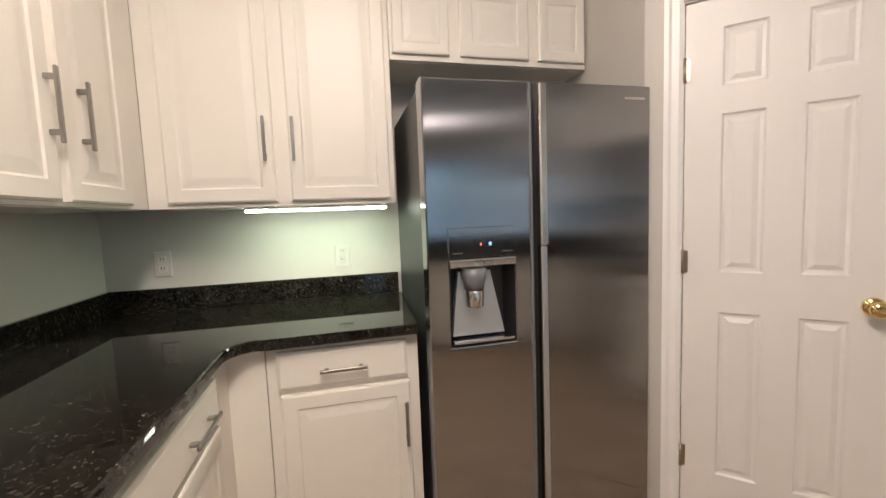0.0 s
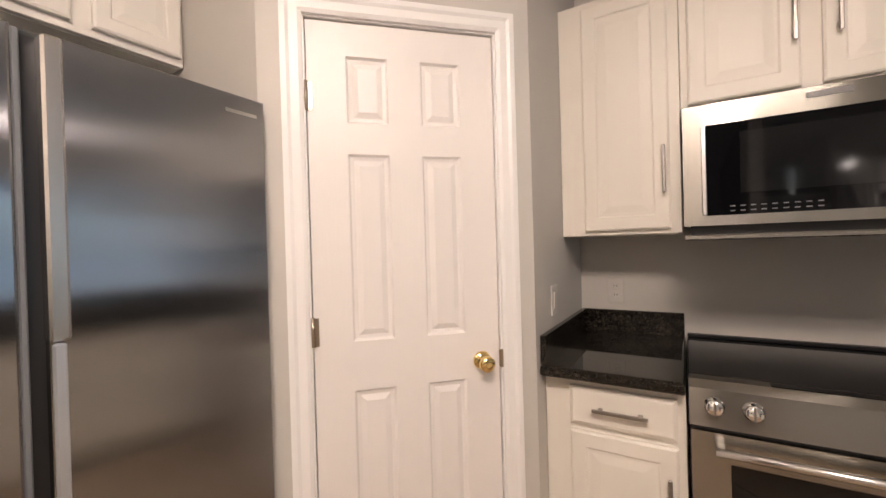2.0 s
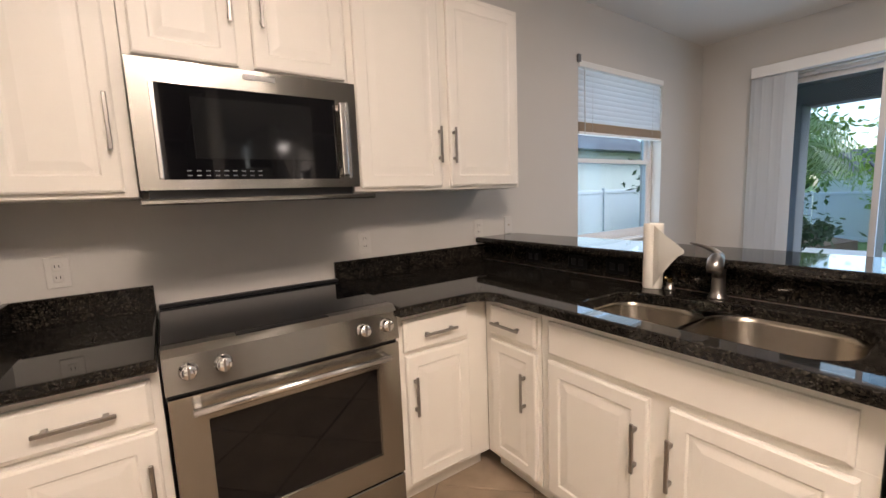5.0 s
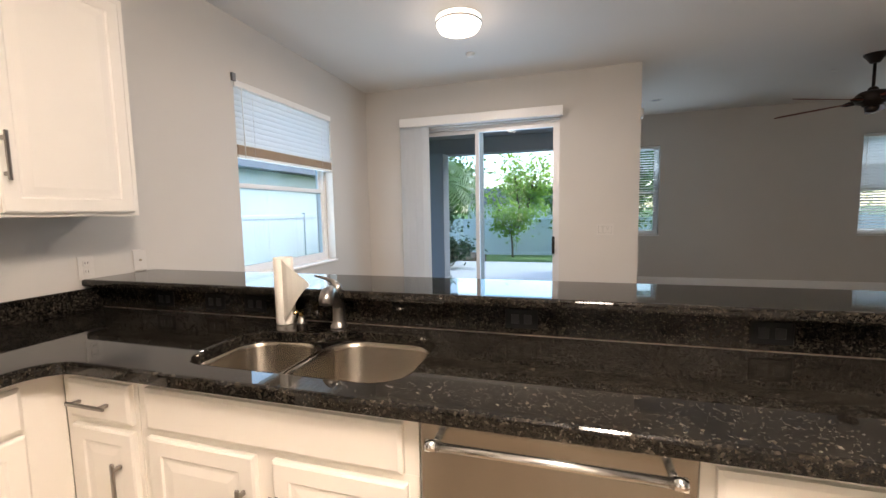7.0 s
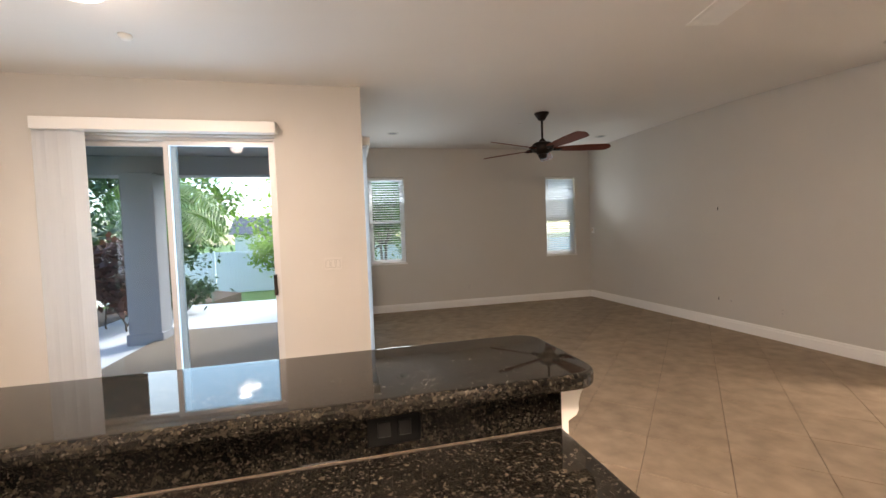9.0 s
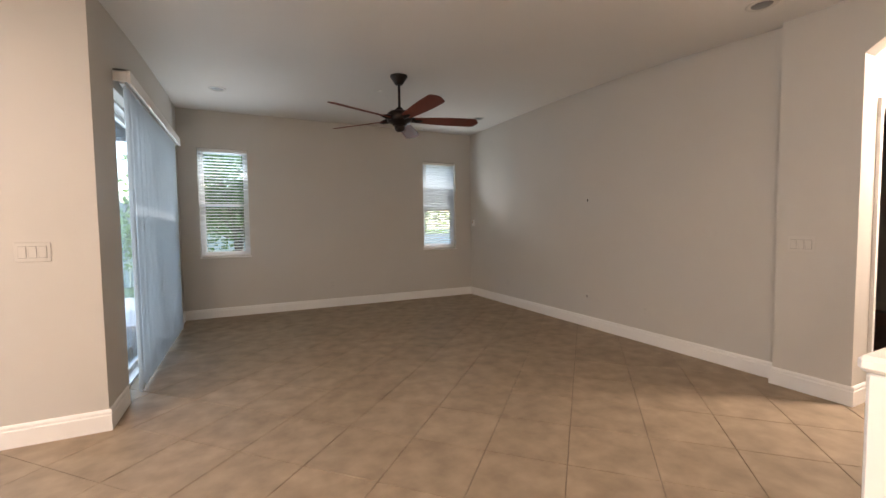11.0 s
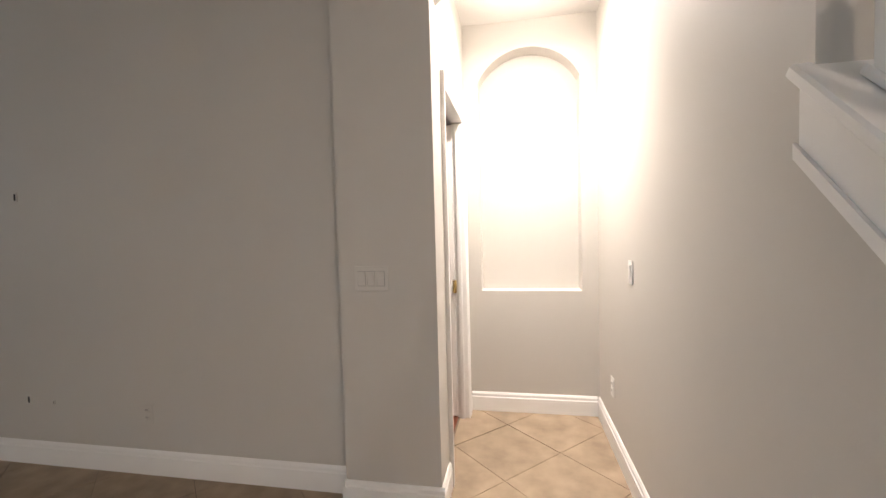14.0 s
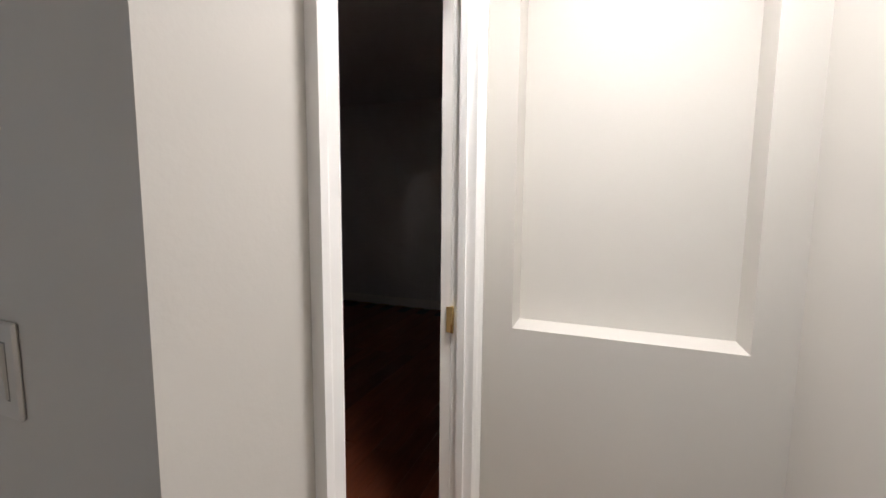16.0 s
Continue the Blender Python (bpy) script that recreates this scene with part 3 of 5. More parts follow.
def casing(parent_name, m, w, h, label, cw=0.062, y=0.0):
    """A mitred, stepped door casing round an opening from local x 0 to w, on the wall face at local y, standing out to -y."""
    ob = thing(parent_name, m, label, "door casing", kind="structure")
    prof = [(0.0, -0.010), (0.012, -0.016), (0.036, -0.016), (0.046, -0.021), (cw, -0.021), (cw, 0.0), (0.0, 0.0)]
    bm = B()
    corners = []
    for px, pz, sx, sz in ((0, 0, -1, 0), (0, h, -1, 1), (w, h, 1, 1), (w, 0, 1, 0)):
        corners.append([bm.verts.new((px + sx * d, y + dy, pz + sz * d)) for d, dy in prof])
    for a, b in zip(corners, corners[1:]):
        for i in range(len(prof)):
            j = (i + 1) % len(prof)
            bm.faces.new((a[i], a[j], b[j], b[i]))
    bm.faces.new(corners[0])
    bm.faces.new(corners[-1])
    bmesh.ops.recalc_face_normals(bm, faces=bm.faces)
    part("casing", bm, M_TRIM, ob)
    return ob


def six_panel(w, h, y0, y1):
    st, mid = 0.117 * w / 0.6, 0.105
    xs = [0, st, (w - mid) / 2, (w + mid) / 2, w - st, w]
    zs = [0, 0.235, 0.886, 1.04, 1.625, 1.722, 1.93, h]
    return panelled(B(), xs, zs, {(1, 1), (3, 1), (1, 3), (3, 3), (1, 5), (3, 5)}, y0, y1, RINGS6)


def hinge_bm():
    bm = B()
    cyl(bm, (0, -0.006, -0.045), (0, -0.006, 0.045), 0.006, n=10)
    box(bm, (-0.004, -0.004, -0.043), (0.018, -0.0005, 0.043))
    for z in (-0.015, 0.015):
        cyl(bm, (0, -0.006, z - 0.001), (0, -0.006, z + 0.001), 0.0068, n=10)
    return bm


# pantry door, closed, in the slanting wall
PM = DG @ Matrix.Translation((P0, 0, 0))
casing("door_1_casing", PM @ pose(-0.008, 0, 0), P1 - P0 + 0.016, PH + 0.008, "white moulded casing round the pantry door")
pd = thing("door_1", PM, "closed white six-panel pantry door with a brass knob", "door", kind="structure")
part("slab", six_panel(P1 - P0, PH - 0.012, 0.012, 0.047), M_DOOR, pd, m=pose(0, 0, 0.012))
_b = B()
for a, b in (((-0.019, 0, 0), (-0.003, 0.11, PH + 0.018)), ((P1 - P0 + 0.003, 0, 0), (P1 - P0 + 0.019, 0.11, PH + 0.018)), ((-0.003, 0, PH + 0.003), (P1 - P0 + 0.003, 0.11, PH + 0.018))):
    box(_b, a, b)
part("jamb", _b, M_TRIM, pd)
for z in (0.30, 1.09, 1.81):
    part("hinge", hinge_bm(), M_HINGE, pd, "satin metal hinge", m=pose(-0.002, 0.010, z))
_k = B()
_t = Matrix.Rotation(radians(90), 3, "X")
lathe(_k, [(0.031, 0.0), (0.031, 0.004), (0.024, 0.009), (0.011, 0.014), (0.011, 0.03), (0.02, 0.036), (0.0265, 0.046), (0.027, 0.056), (0.021, 0.065), (0.008, 0.068)], n=24, m=_t)
part("knob", _k, M_BRASS, pd, "polished brass knob", m=pose(P1 - P0 - 0.062, 0.012, 0.955))
part("strike", box(B(), (-0.004, -0.012, -0.03), (0.012, 0.0, 0.03), 0.003), M_HINGE, pd, "dark metal strike plate", m=pose(P1 - P0, 0.004, 0.96))

# hall door, standing open into the dark room
HM = Matrix.Translation((D1, HALL_Y0, 0)) @ Matrix.Rotation(radians(180), 4, "Z")
HW = D1 - D0
casing("door_2_casing", HM, HW, DH, "white moulded casing round the hall door")
hd = thing("door_2", HM, "white six-panel door standing open into a dark room", "door", kind="structure")
_b = B()
for a, b in (((-0.015, 0, 0), (-0.0005, HT, DH + 0.015)), ((HW + 0.0005, 0, 0), (HW + 0.015, HT, DH + 0.015)), ((-0.0005, 0, DH + 0.0005), (HW + 0.0005, HT, DH + 0.015))):
    box(_b, a, b)
box(_b, (-0.0005, 0.02, 0), (0.011, 0.045, DH))
box(_b, (HW - 0.011, 0.02, 0), (HW + 0.0005, 0.045, DH))
part("jamb", _b, M_TRIM, hd)
_dm = Matrix.Translation((HW + 0.001, HT + 0.0015, 0)) @ Matrix.Rotation(radians(3), 4, "Z")
part("slab", six_panel(HW - 0.01, DH - 0.02, 0.0, 0.035), M_DOOR, hd, m=_dm @ pose(0, 0, 0.012))
part("hinge", hinge_bm(), M_BRASS, hd, "brass hinge", m=Matrix.Translation((HW - 0.012, HT - 0.006, 0.925)) @ Matrix.Rotation(radians(90), 4, "Z"))


def frame_bar(bm, x0, x1, z0, z1, w, y0, y1):
    box(bm, (x0, y0, z0), (x0 + w, y1, z1))
    box(bm, (x1 - w, y0, z0), (x1, y1, z1))
    box(bm, (x0 + w, y0, z0), (x1 - w, y1, z0 + w))
    box(bm, (x0 + w, y0, z1 - w), (x1 - w, y1, z1))
    return bm


def pane(parent, x0, x1, z0, z1, y):
    p = part("pane", box(B(), (x0, y - 0.002, z0), (x1, y + 0.002, z1)), M_GLASS, parent, "glass tinted blue to cool the daylit view")
    p.visible_shadow = False
    return p


def sash_window(name, m, w, z0, z1, label):
    """A single-hung window; local x along the wall, the room at -y, the wall face at y 0."""
    ob = thing(name, m, label, "window", kind="structure")
    h = z1 - z0
    part("window_frame", frame_bar(B(), 0, w, z0, z1, 0.035, 0.09, 0.16), M_VINYL, ob)
    mid = z0 + h * 0.48
    part("upper_sash", frame_bar(B(), 0.035, w - 0.035, mid - 0.02, z1 - 0.035, 0.03, 0.125, 0.15), M_VINYL, ob)
    part("lower_sash", frame_bar(B(), 0.035, w - 0.035, z0 + 0.035, mid + 0.02, 0.035, 0.098, 0.123), M_VINYL, ob)
    pane(ob, 0.065, w - 0.065, mid + 0.01, z1 - 0.065, 0.138)
    pane(ob, 0.07, w - 0.07, z0 + 0.07, mid - 0.015, 0.11)
    part("window_sill", box(B(), (-0.012, -0.022, z0 - 0.022), (w + 0.012, 0.09, z0 - 0.001), 0.006), M_TRIM, ob, "white marble-look sill")
    return ob


def slat_bm(w, d=0.048):
    bm = B()
    n = 4
    top, bot = [], []
    for i in range(n + 1):
        y = -d / 2 + d * i / n
        z = 0.004 * (1 - (2 * i / n - 1) ** 2)
        for lst, o in ((top, 0.0014), (bot, -0.0014)):
            lst.append((bm.verts.new((0, y, z + o)), bm.verts.new((w, y, z + o))))
    for i in range(n):
        bm.faces.new((top[i][0], top[i][1], top[i + 1][1], top[i + 1][0]))
        bm.faces.new((bot[i][0], bot[i + 1][0], bot[i + 1][1], bot[i][1]))
    for e in (0, n):
        bm.faces.new((top[e][0], bot[e][0], bot[e][1], top[e][1]))
    bmesh.ops.recalc_face_normals(bm, faces=bm.faces)
    return bm


def blind(name, m, w, z_top, z_bot, tilt, label, pitch=0.043, y=0.045, bundle=0):
    ob = thing(name, m, label, "window blind")
    part("headrail", box(B(), (0.004, y - 0.03, z_top - 0.05), (w - 0.004, y + 0.03, z_top - 0.003), 0.004), M_WHITEPL, ob)
    n = int((z_top - 0.07 - z_bot - 0.02) / pitch)
    src = None
    for i in range(n):
        tl = tilt[0] if isinstance(tilt, tuple) and i < n * 0.56 else (tilt[1] + 5 * math.sin(i * 1.7) if isinstance(tilt, tuple) else tilt)
        mm = pose(0.008, y, z_top - 0.075 - i * pitch, tl, 0, 0)
        if src is None:
            src = part("slat", slat_bm(w - 0.016), M_BLIND, ob, m=mm)
        else:
            again("slat", src, ob, mm)
    for i in range(bundle):
        again("slat", src, ob, pose(0.008, y, z_bot + 0.025 + i * 0.0062, 0, 0, 0)).data.materials[0]
    part("bottom_rail", box(B(), (0.008, y - 0.026, z_bot), (w - 0.008, y + 0.026, z_bot + 0.02), 0.004), M_TAN if bundle else M_WHITEPL, ob)
    for k, fx in enumerate((0.14, 0.86)):
        part("ladder_cord", cyl(B(), (w * fx, y - 0.026, z_bot + 0.01), (w * fx, y - 0.026, z_top - 0.05), 0.0012, n=6), M_WHITEPL, ob)
    part("wand", cyl(B(), (0.06, y - 0.04, z_top - 0.55), (0.06, y - 0.034, z_top - 0.05), 0.004, n=8), M_WHITEPL, ob)
    return ob


S180 = Matrix.Rotation(radians(180), 4, "Z")
for wn, nm, lab, tl in ((W1, "window_1", "white single-hung window overlooking garden trees", -8), (W2, "window_2", "white single-hung window in the far wall", (-66, -36))):
    mm = Matrix.Translation((wn[1], FAR_Y, 0)) @ S180
    sash_window(nm, mm, wn[1] - wn[0], wn[2], wn[3], lab)
    blind("window_blind", mm, wn[1] - wn[0], wn[3], wn[2] + 0.005, tl, "lowered white horizontal slat blind, half open", y=0.05)
EM = Matrix.Translation((0, E_WIN[1], 0)) @ Matrix.Rotation(radians(-90), 4, "Z")
EW = E_WIN[1] - E_WIN[0]
sash_window("window_3", EM, EW, E_WIN[2], E_WIN[3], "wide white single-hung window beside the dining nook")
eb = blind("window_blind", EM, EW, E_WIN[3], 1.775, 72, "half-raised white slat blind with a tan bottom stack", y=0.02, pitch=0.040)
_src = None
for i in range(9):
    mm = pose(0.01, 0.02, 1.80 + i * 0.0075, 0, 0, 0)
    if _src is None:
        _src = part("stacked_slat", box(B(), (0, -0.024, 0), (EW - 0.02, 0.024, 0.0045), 0.001), M_TAN, eb, "tan edge-on slat", m=mm)
    else:
        again("stacked_slat", _src, eb, mm)
part("bracket", box(B(), (-0.02, -0.02, E_WIN[3] - 0.02), (0.012, 0.0, E_WIN[3] + 0.035), 0.002), M_GREYPL, eb, "grey mounting bracket")


def slider(name, m, w, h, label):
    """A two-panel sliding glass door; the room at -y."""
    ob = thing(name, m, label, "sliding door", kind="structure")
    part("door_frame", frame_bar(B(), 0, w, 0.0, h, 0.025, 0.07, 0.19), M_ALU, ob)
    half = w / 2
    for nm, x0, x1, y0 in (("fixed_panel", 0.025, half + 0.04, 0.135), ("sliding_panel", half - 0.04, w - 0.025, 0.085)):
        pn = part(nm, frame_bar(B(), x0, x1, 0.025, h - 0.025, 0.042, y0, y0 + 0.035), M_ALU, ob)
        p = part("pane", box(B(), (x0 + 0.038, y0 + 0.015, 0.06), (x1 - 0.038, y0 + 0.02, h - 0.06)), M_GLASS, pn, "glass tinted blue to cool the daylit view")
        p.visible_shadow = False
        if nm == "sliding_panel":
            hb = box(B(), (x1 - 0.05, y0 - 0.028, 0.88), (x1 - 0.02, y0 - 0.018, 1.07), 0.004)
            box(hb, (x1 - 0.045, y0 - 0.02, 0.89), (x1 - 0.025, y0, 0.915))
            box(hb, (x1 - 0.045, y0 - 0.02, 1.035), (x1 - 0.025, y0, 1.06))
            part("handle", hb, M_BRONZE, pn, "dark pull handle")
    return ob


def vertical_blind(name, m, w, x0, x1, n, h, label, turn=24, waver=9):
    ob = thing(name, m, label, "vertical blind")
    _v = box(B(), (0, -0.105, h + 0.02), (w, -0.085, h + 0.115), 0.004)
    box(_v, (0, -0.085, h + 0.03), (0.012, 0.0, h + 0.115))
    box(_v, (w - 0.012, -0.085, h + 0.03), (w, 0.0, h + 0.115))
    box(_v, (0, -0.085, h + 0.103), (w, 0.0, h + 0.115))
    part("valance", _v, M_WHITEPL, ob, "white valance")
    part("track", box(B(), (0.02, -0.065, h + 0.02), (w - 0.02, -0.03, h + 0.05)), M_WHITEPL, ob)
    src = None
    for i in range(n):
        xx = x0 + (x1 - x0) * (i + 0.5) / n
        mm = Matrix.Translation((xx, -0.048, 0.03)) @ Matrix.Rotation(radians(turn + waver * math.sin(i * 2.3)), 4, "Z")
        if src is None:
            bm = B()
            k = 5
            vs = []
            for j in range(k + 1):
                u = -0.044 + 0.088 * j / k
                vs.append([bm.verts.new((u, 0.006 * (1 - (2 * j / k - 1) ** 2) + o, z)) for o, z in ((0, 0), (0.0012, 0), (0.0012, h), (0, h))])
            for a, b in zip(vs, vs[1:]):
                for q in range(4):
                    bm.faces.new((a[q], a[(q + 1) % 4], b[(q + 1) % 4], b[q]))
            bmesh.ops.recalc_face_normals(bm, faces=bm.faces)
            src = part("vane", bm, M_BLIND, ob, m=mm)
        else:
            again("vane", src, ob, mm)
    return ob


S1M = Matrix.Translation((SL1[1], SL_Y, 0)) @ S180
S1W = SL1[1] - SL1[0]
slider("door_3", S1M, S1W, SL1[3], "aluminium sliding glass door opening to a covered patio")
vertical_blind("vertical_blind", S1M, S1W + 0.03, 0.02, 0.30, 10, SL1[3] - 0.01, "white vertical blind gathered at one side under a valance")
S2M = Matrix.Translation((RET_X, SL2[1], 0)) @ Matrix.Rotation(radians(-90), 4, "Z")
S2W = SL2[1] - SL2[0]
slider("door_4", S2M, S2W, SL2[3], "aluminium sliding glass door behind a drawn vertical blind")
vertical_blind("vertical_blind", S2M, S2W + 0.06, 0.07, S2W, 39, SL2[3] + 0.02, "white vertical blind drawn across a sliding door", 22, 4)

# ---- kitchen cabinets ----
RINGC = ((0.052, 0.0), (0.058, 0.0045), (0.068, 0.0045), (0.096, 0.001))
DT = 0.020


def pull(vertical, length=0.16, off=0.032):
    """A flat bar pull with two posts; centred, standing out to -y."""
    bm = B()
    h = length / 2
    if vertical:
        box(bm, (-0.006, -off, -h), (0.006, -off + 0.009, h), 0.002)
        for z in (-h * 0.72, h * 0.72):
            box(bm, (-0.005, -off + 0.004, z - 0.007), (0.005, 0.0, z + 0.007), 0.0015)
    else:
        box(bm, (-h, -off, -0.006), (h, -off + 0.009, 0.006), 0.002)
        for x in (-h * 0.72, h * 0.72):
            box(bm, (x - 0.007, -off + 0.004, -0.005), (x + 0.007, 0.0, 0.005), 0.0015)
    return bm


def cab_door(parent, x0, x1, z0, z1, hx=None, hz=None, hl=0.17, plain=False):
    w, h = x1 - x0, z1 - z0
    bm = B()
    if plain or h < 0.2:
        panelled(bm, [0, w], [0, h], {(0, 0)}, -DT, 0.0, ((0.0, 0.006), (0.012, 0.0)))
    else:
        k = min(1.0, w / 0.30)
        panelled(bm, [0, w], [0, h], {(0, 0)}, -DT, -0.0005, tuple((a * k if a > 0.01 else a, b) for a, b in ((0.0, 0.004), (0.007, 0.0)) + RINGC))
    d = part("drawer_front" if plain else "cabinet_door", bm, M_CAB, parent, m=pose(x0, 0, z0))
    if hx is not None:
        part("handle", pull(not plain, hl), M_NICKEL, d, "brushed nickel bar pull", m=pose(hx - x0, -DT, hz - z0))
    return d


def cabinet(name, m, w, d, z0, z1, label, group, toe=False):
    ob = thing(name, m, label, "cabinet", group)
    bm = B()
    if toe:
        box(bm, (0.0, 0.07, 0.0), (w, d, 0.10))
        box(bm, (0.0, 0.0, 0.10), (w, d, z1), 0.001)
    else:
        box(bm, (0.0, 0.0, z0), (w, d, z1), 0.0015)
        box(bm, (0.015, 0.02, z0 - 0.002), (w - 0.015, d, z0 + 0.001))
    part("body", bm, M_CAB, ob)
    return ob


RE, RN, RWs, RP = (Matrix.Rotation(radians(a), 4, "Z") for a in (-90, 0, 90, 180))
UB, UT = 1.368, 2.325
GU, GB = "upper cabinets", "base cabinets"
LU, LB = "white painted upper cabinet with raised-panel doors", "white painted base cabinet with raised-panel fronts"
UD = 0.33
CT, CB = 0.914, 0.876
BX = -0.625


def at(x, y, r):
    return Matrix.Translation((x, y, 0)) @ r


# east wall, over the counter; local x runs south
c = cabinet("upper_cabinet", at(-UD, 1.438, RE), 0.44, UD, UB, UT, LU, GU)
cab_door(c, 0.094, 0.404, UB + 0.018, 2.297, 0.385, 1.607, 0.175)
c = cabinet("upper_cabinet", at(-UD, 0.996, RE), 0.76, UD, 1.815, UT, "short white painted upper cabinet above the microwave", GU)
cab_door(c, 0.024, 0.340, 1.832, 2.297, 0.322, 2.06, 0.175)
cab_door(c, 0.394, 0.746, 1.832, 2.297, 0.430, 2.06, 0.175)
c = cabinet("upper_cabinet", at(-UD, 0.234, RE), 1.012, UD, UB, UT, LU, GU)
cab_door(c, 0.031, 0.466, UB + 0.016, 2.297, 0.448, 1.585, 0.175)
cab_door(c, 0.520, 0.982, UB + 0.016, 2.297, 0.536, 1.585, 0.175)
# north wall; local x runs east
c = cabinet("upper_cabinet", at(-3.23, YN - UD, RN), 0.95, UD, UB, UT, LU, GU)
cab_door(c, 0.07, 0.466, UB + 0.02, 2.297, 0.435, 1.632, 0.175)
cab_door(c, 0.522, 0.928, UB + 0.02, 2.297, 0.543, 1.632, 0.175)
c = cabinet("upper_cabinet", at(-2.278, YN - UD, RN), 0.94, UD, 1.975, UT, "short white painted cabinet above the refrigerator", GU)
cab_door(c, 0.012, 0.262, 2.0, 2.297)
cab_door(c, 0.314, 0.640, 2.0, 2.297)
cab_door(c, 0.690, 0.928, 2.0, 2.297)
# west wall; local x runs north
c = cabinet("upper_cabinet", at(-3.23, 1.45, RWs), 0.9985, UD, UB, UT, LU, GU)
cab_door(c, 0.06, 0.478, UB + 0.012, 2.297, 0.452, 1.62, 0.19)
cab_door(c, 0.507, 0.848, UB + 0.012, 2.297, 0.585, 1.62, 0.19)

# base cabinets
c = cabinet("base_cabinet", at(BX, 1.438, RE), 0.44, -BX - 0.002, 0, CB - 0.002, LB, GB, True)
cab_door(c, 0.088, 0.416, 0.712, 0.843, 0.252, 0.777, 0.17, True)
cab_door(c, 0.088, 0.418, 0.125, 0.690, 0.394, 0.52, 0.17)
c = cabinet("base_cabinet", at(BX, 0.230, RE), 0.4815, -BX - 0.002, 0, CB - 0.002, LB, GB, True)
cab_door(c, 0.035, 0.362, 0.705, 0.843, 0.2, 0.772, 0.17, True)
cab_door(c, 0.040, 0.362, 0.125, 0.690, 0.072, 0.52, 0.17)
PY = -0.252
c = cabinet("base_cabinet", at(BX - 0.002, PY, RP), 0.335, 0.53, 0, CB - 0.002, LB, GB, True)
cab_door(c, 0.045, 0.318, 0.705, 0.836, 0.165, 0.766, 0.17, True)
cab_door(c, 0.050, 0.318, 0.125, 0.680, 0.262, 0.505, 0.17)
c = cabinet("sink_cabinet", at(-0.968, PY, RP), 0.935, 0.53, 0, 0.70, "white painted sink base cabinet with two doors", GB, True)
box_b = box(B(), (0, 0, 0.70), (0.935, 0.02, CB - 0.002))
part("rail", box_b, M_CAB, c)
cab_door(c, 0.040, 0.895, 0.705, 0.838, None, None, 0, True)
cab_door(c, 0.040, 0.440, 0.125, 0.680, 0.405, 0.51, 0.17)
cab_door(c, 0.503, 0.905, 0.125, 0.680, 0.515, 0.51, 0.17)
c = cabinet("base_cabinet", at(-2.512, PY, RP), 0.70, 0.53, 0, CB - 0.002, LB, GB, True)
cab_door(c, 0.03, 0.67, 0.705, 0.838, 0.35, 0.766, 0.17, True)
cab_door(c, 0.03, 0.67, 0.125, 0.680, 0.06, 0.51, 0.17)
NB = 2.145
c = cabinet("base_cabinet", at(-2.80, NB, RN), 0.535, 0.63, 0, CB - 0.002, LB, GB, True)
cab_door(c, 0.035, 0.492, 0.715, 0.852, 0.262, 0.777, 0.165, True)
cab_door(c, 0.042, 0.498, 0.125, 0.695, 0.478, 0.54, 0.17)
WB = -2.925
c = cabinet("corner_cabinet", at(WB - 0.0, 2.03, RWs), 0.74, 0.625, 0, CB - 0.002, "white painted corner base cabinet", GB, True)
part("filler", box(B(), (0.115, -0.122, 0.10), (0.135, 0.0, CB - 0.002)), M_CAB, c)
c = cabinet("base_cabinet", at(WB, 1.27, RWs), 0.755, 0.625, 0, CB - 0.002, LB, GB, True)
cab_door(c, 0.06, 0.70, 0.715, 0.848, 0.525, 0.775, 0.19, True)
cab_door(c, 0.06, 0.70, 0.125, 0.700, 0.12, 0.54, 0.17)

# ---- granite worktops ----


def bevel_top(bm, off=0.012, seg=3):
    es = [e for e in bm.edges if len(e.link_faces) == 2 and e.calc_face_angle(0) > 0.7 and abs(e.verts[0].co.z - e.verts[1].co.z) < 1e-5]
    bmesh.ops.bevel(bm, geom=es, offset=off, segments=seg, affect="EDGES", profile=0.6)
    for f in bm.faces:
        f.smooth = False
    return bm


def arc(cx, cy, r, a0, a1, n=10):
    return [(cx + r * math.cos(radians(a0 + (a1 - a0) * k / n)), cy + r * math.sin(radians(a0 + (a1 - a0) * k / n))) for k in range(n + 1)]


LG = "polished dark granite worktop with brown and grey flecks"
solid("countertop", bevel_top(prism(B(), [(0, 1.438), (-0.69, 1.438), (-0.69, 0.998), (0, 0.998)], CB, CT)), M_GRAN, "polished dark granite worktop beside the range", "countertop", "thing")
CF = -0.692
_b = prism(B(), [(-2.228, YN - 0.02), (-2.262, 2.12)] + [(-2.268, 2.094), (-2.80, 2.094)] + arc(-2.80, 2.0, 0.094, 90, 180) + [(-2.894, 1.25), (XW, 1.25), (XW, YN)], CB, CT)
solid("countertop", bevel_top(_b), M_GRAN, "polished dark granite corner worktop beside the refrigerator", "countertop", "thing")


def sink_outline(x0, x1, y0, y1, r, n=8):
    """A rounded bowl outline, counter-clockwise."""
    return arc(x1 - r, y1 - r, r, 0, 90, n) + arc(x0 + r, y1 - r, r, 90, 180, n) + arc(x0 + r, y0 + r, r, 180, 270, n) + arc(x1 - r, y0 + r, r, 270, 360, n)


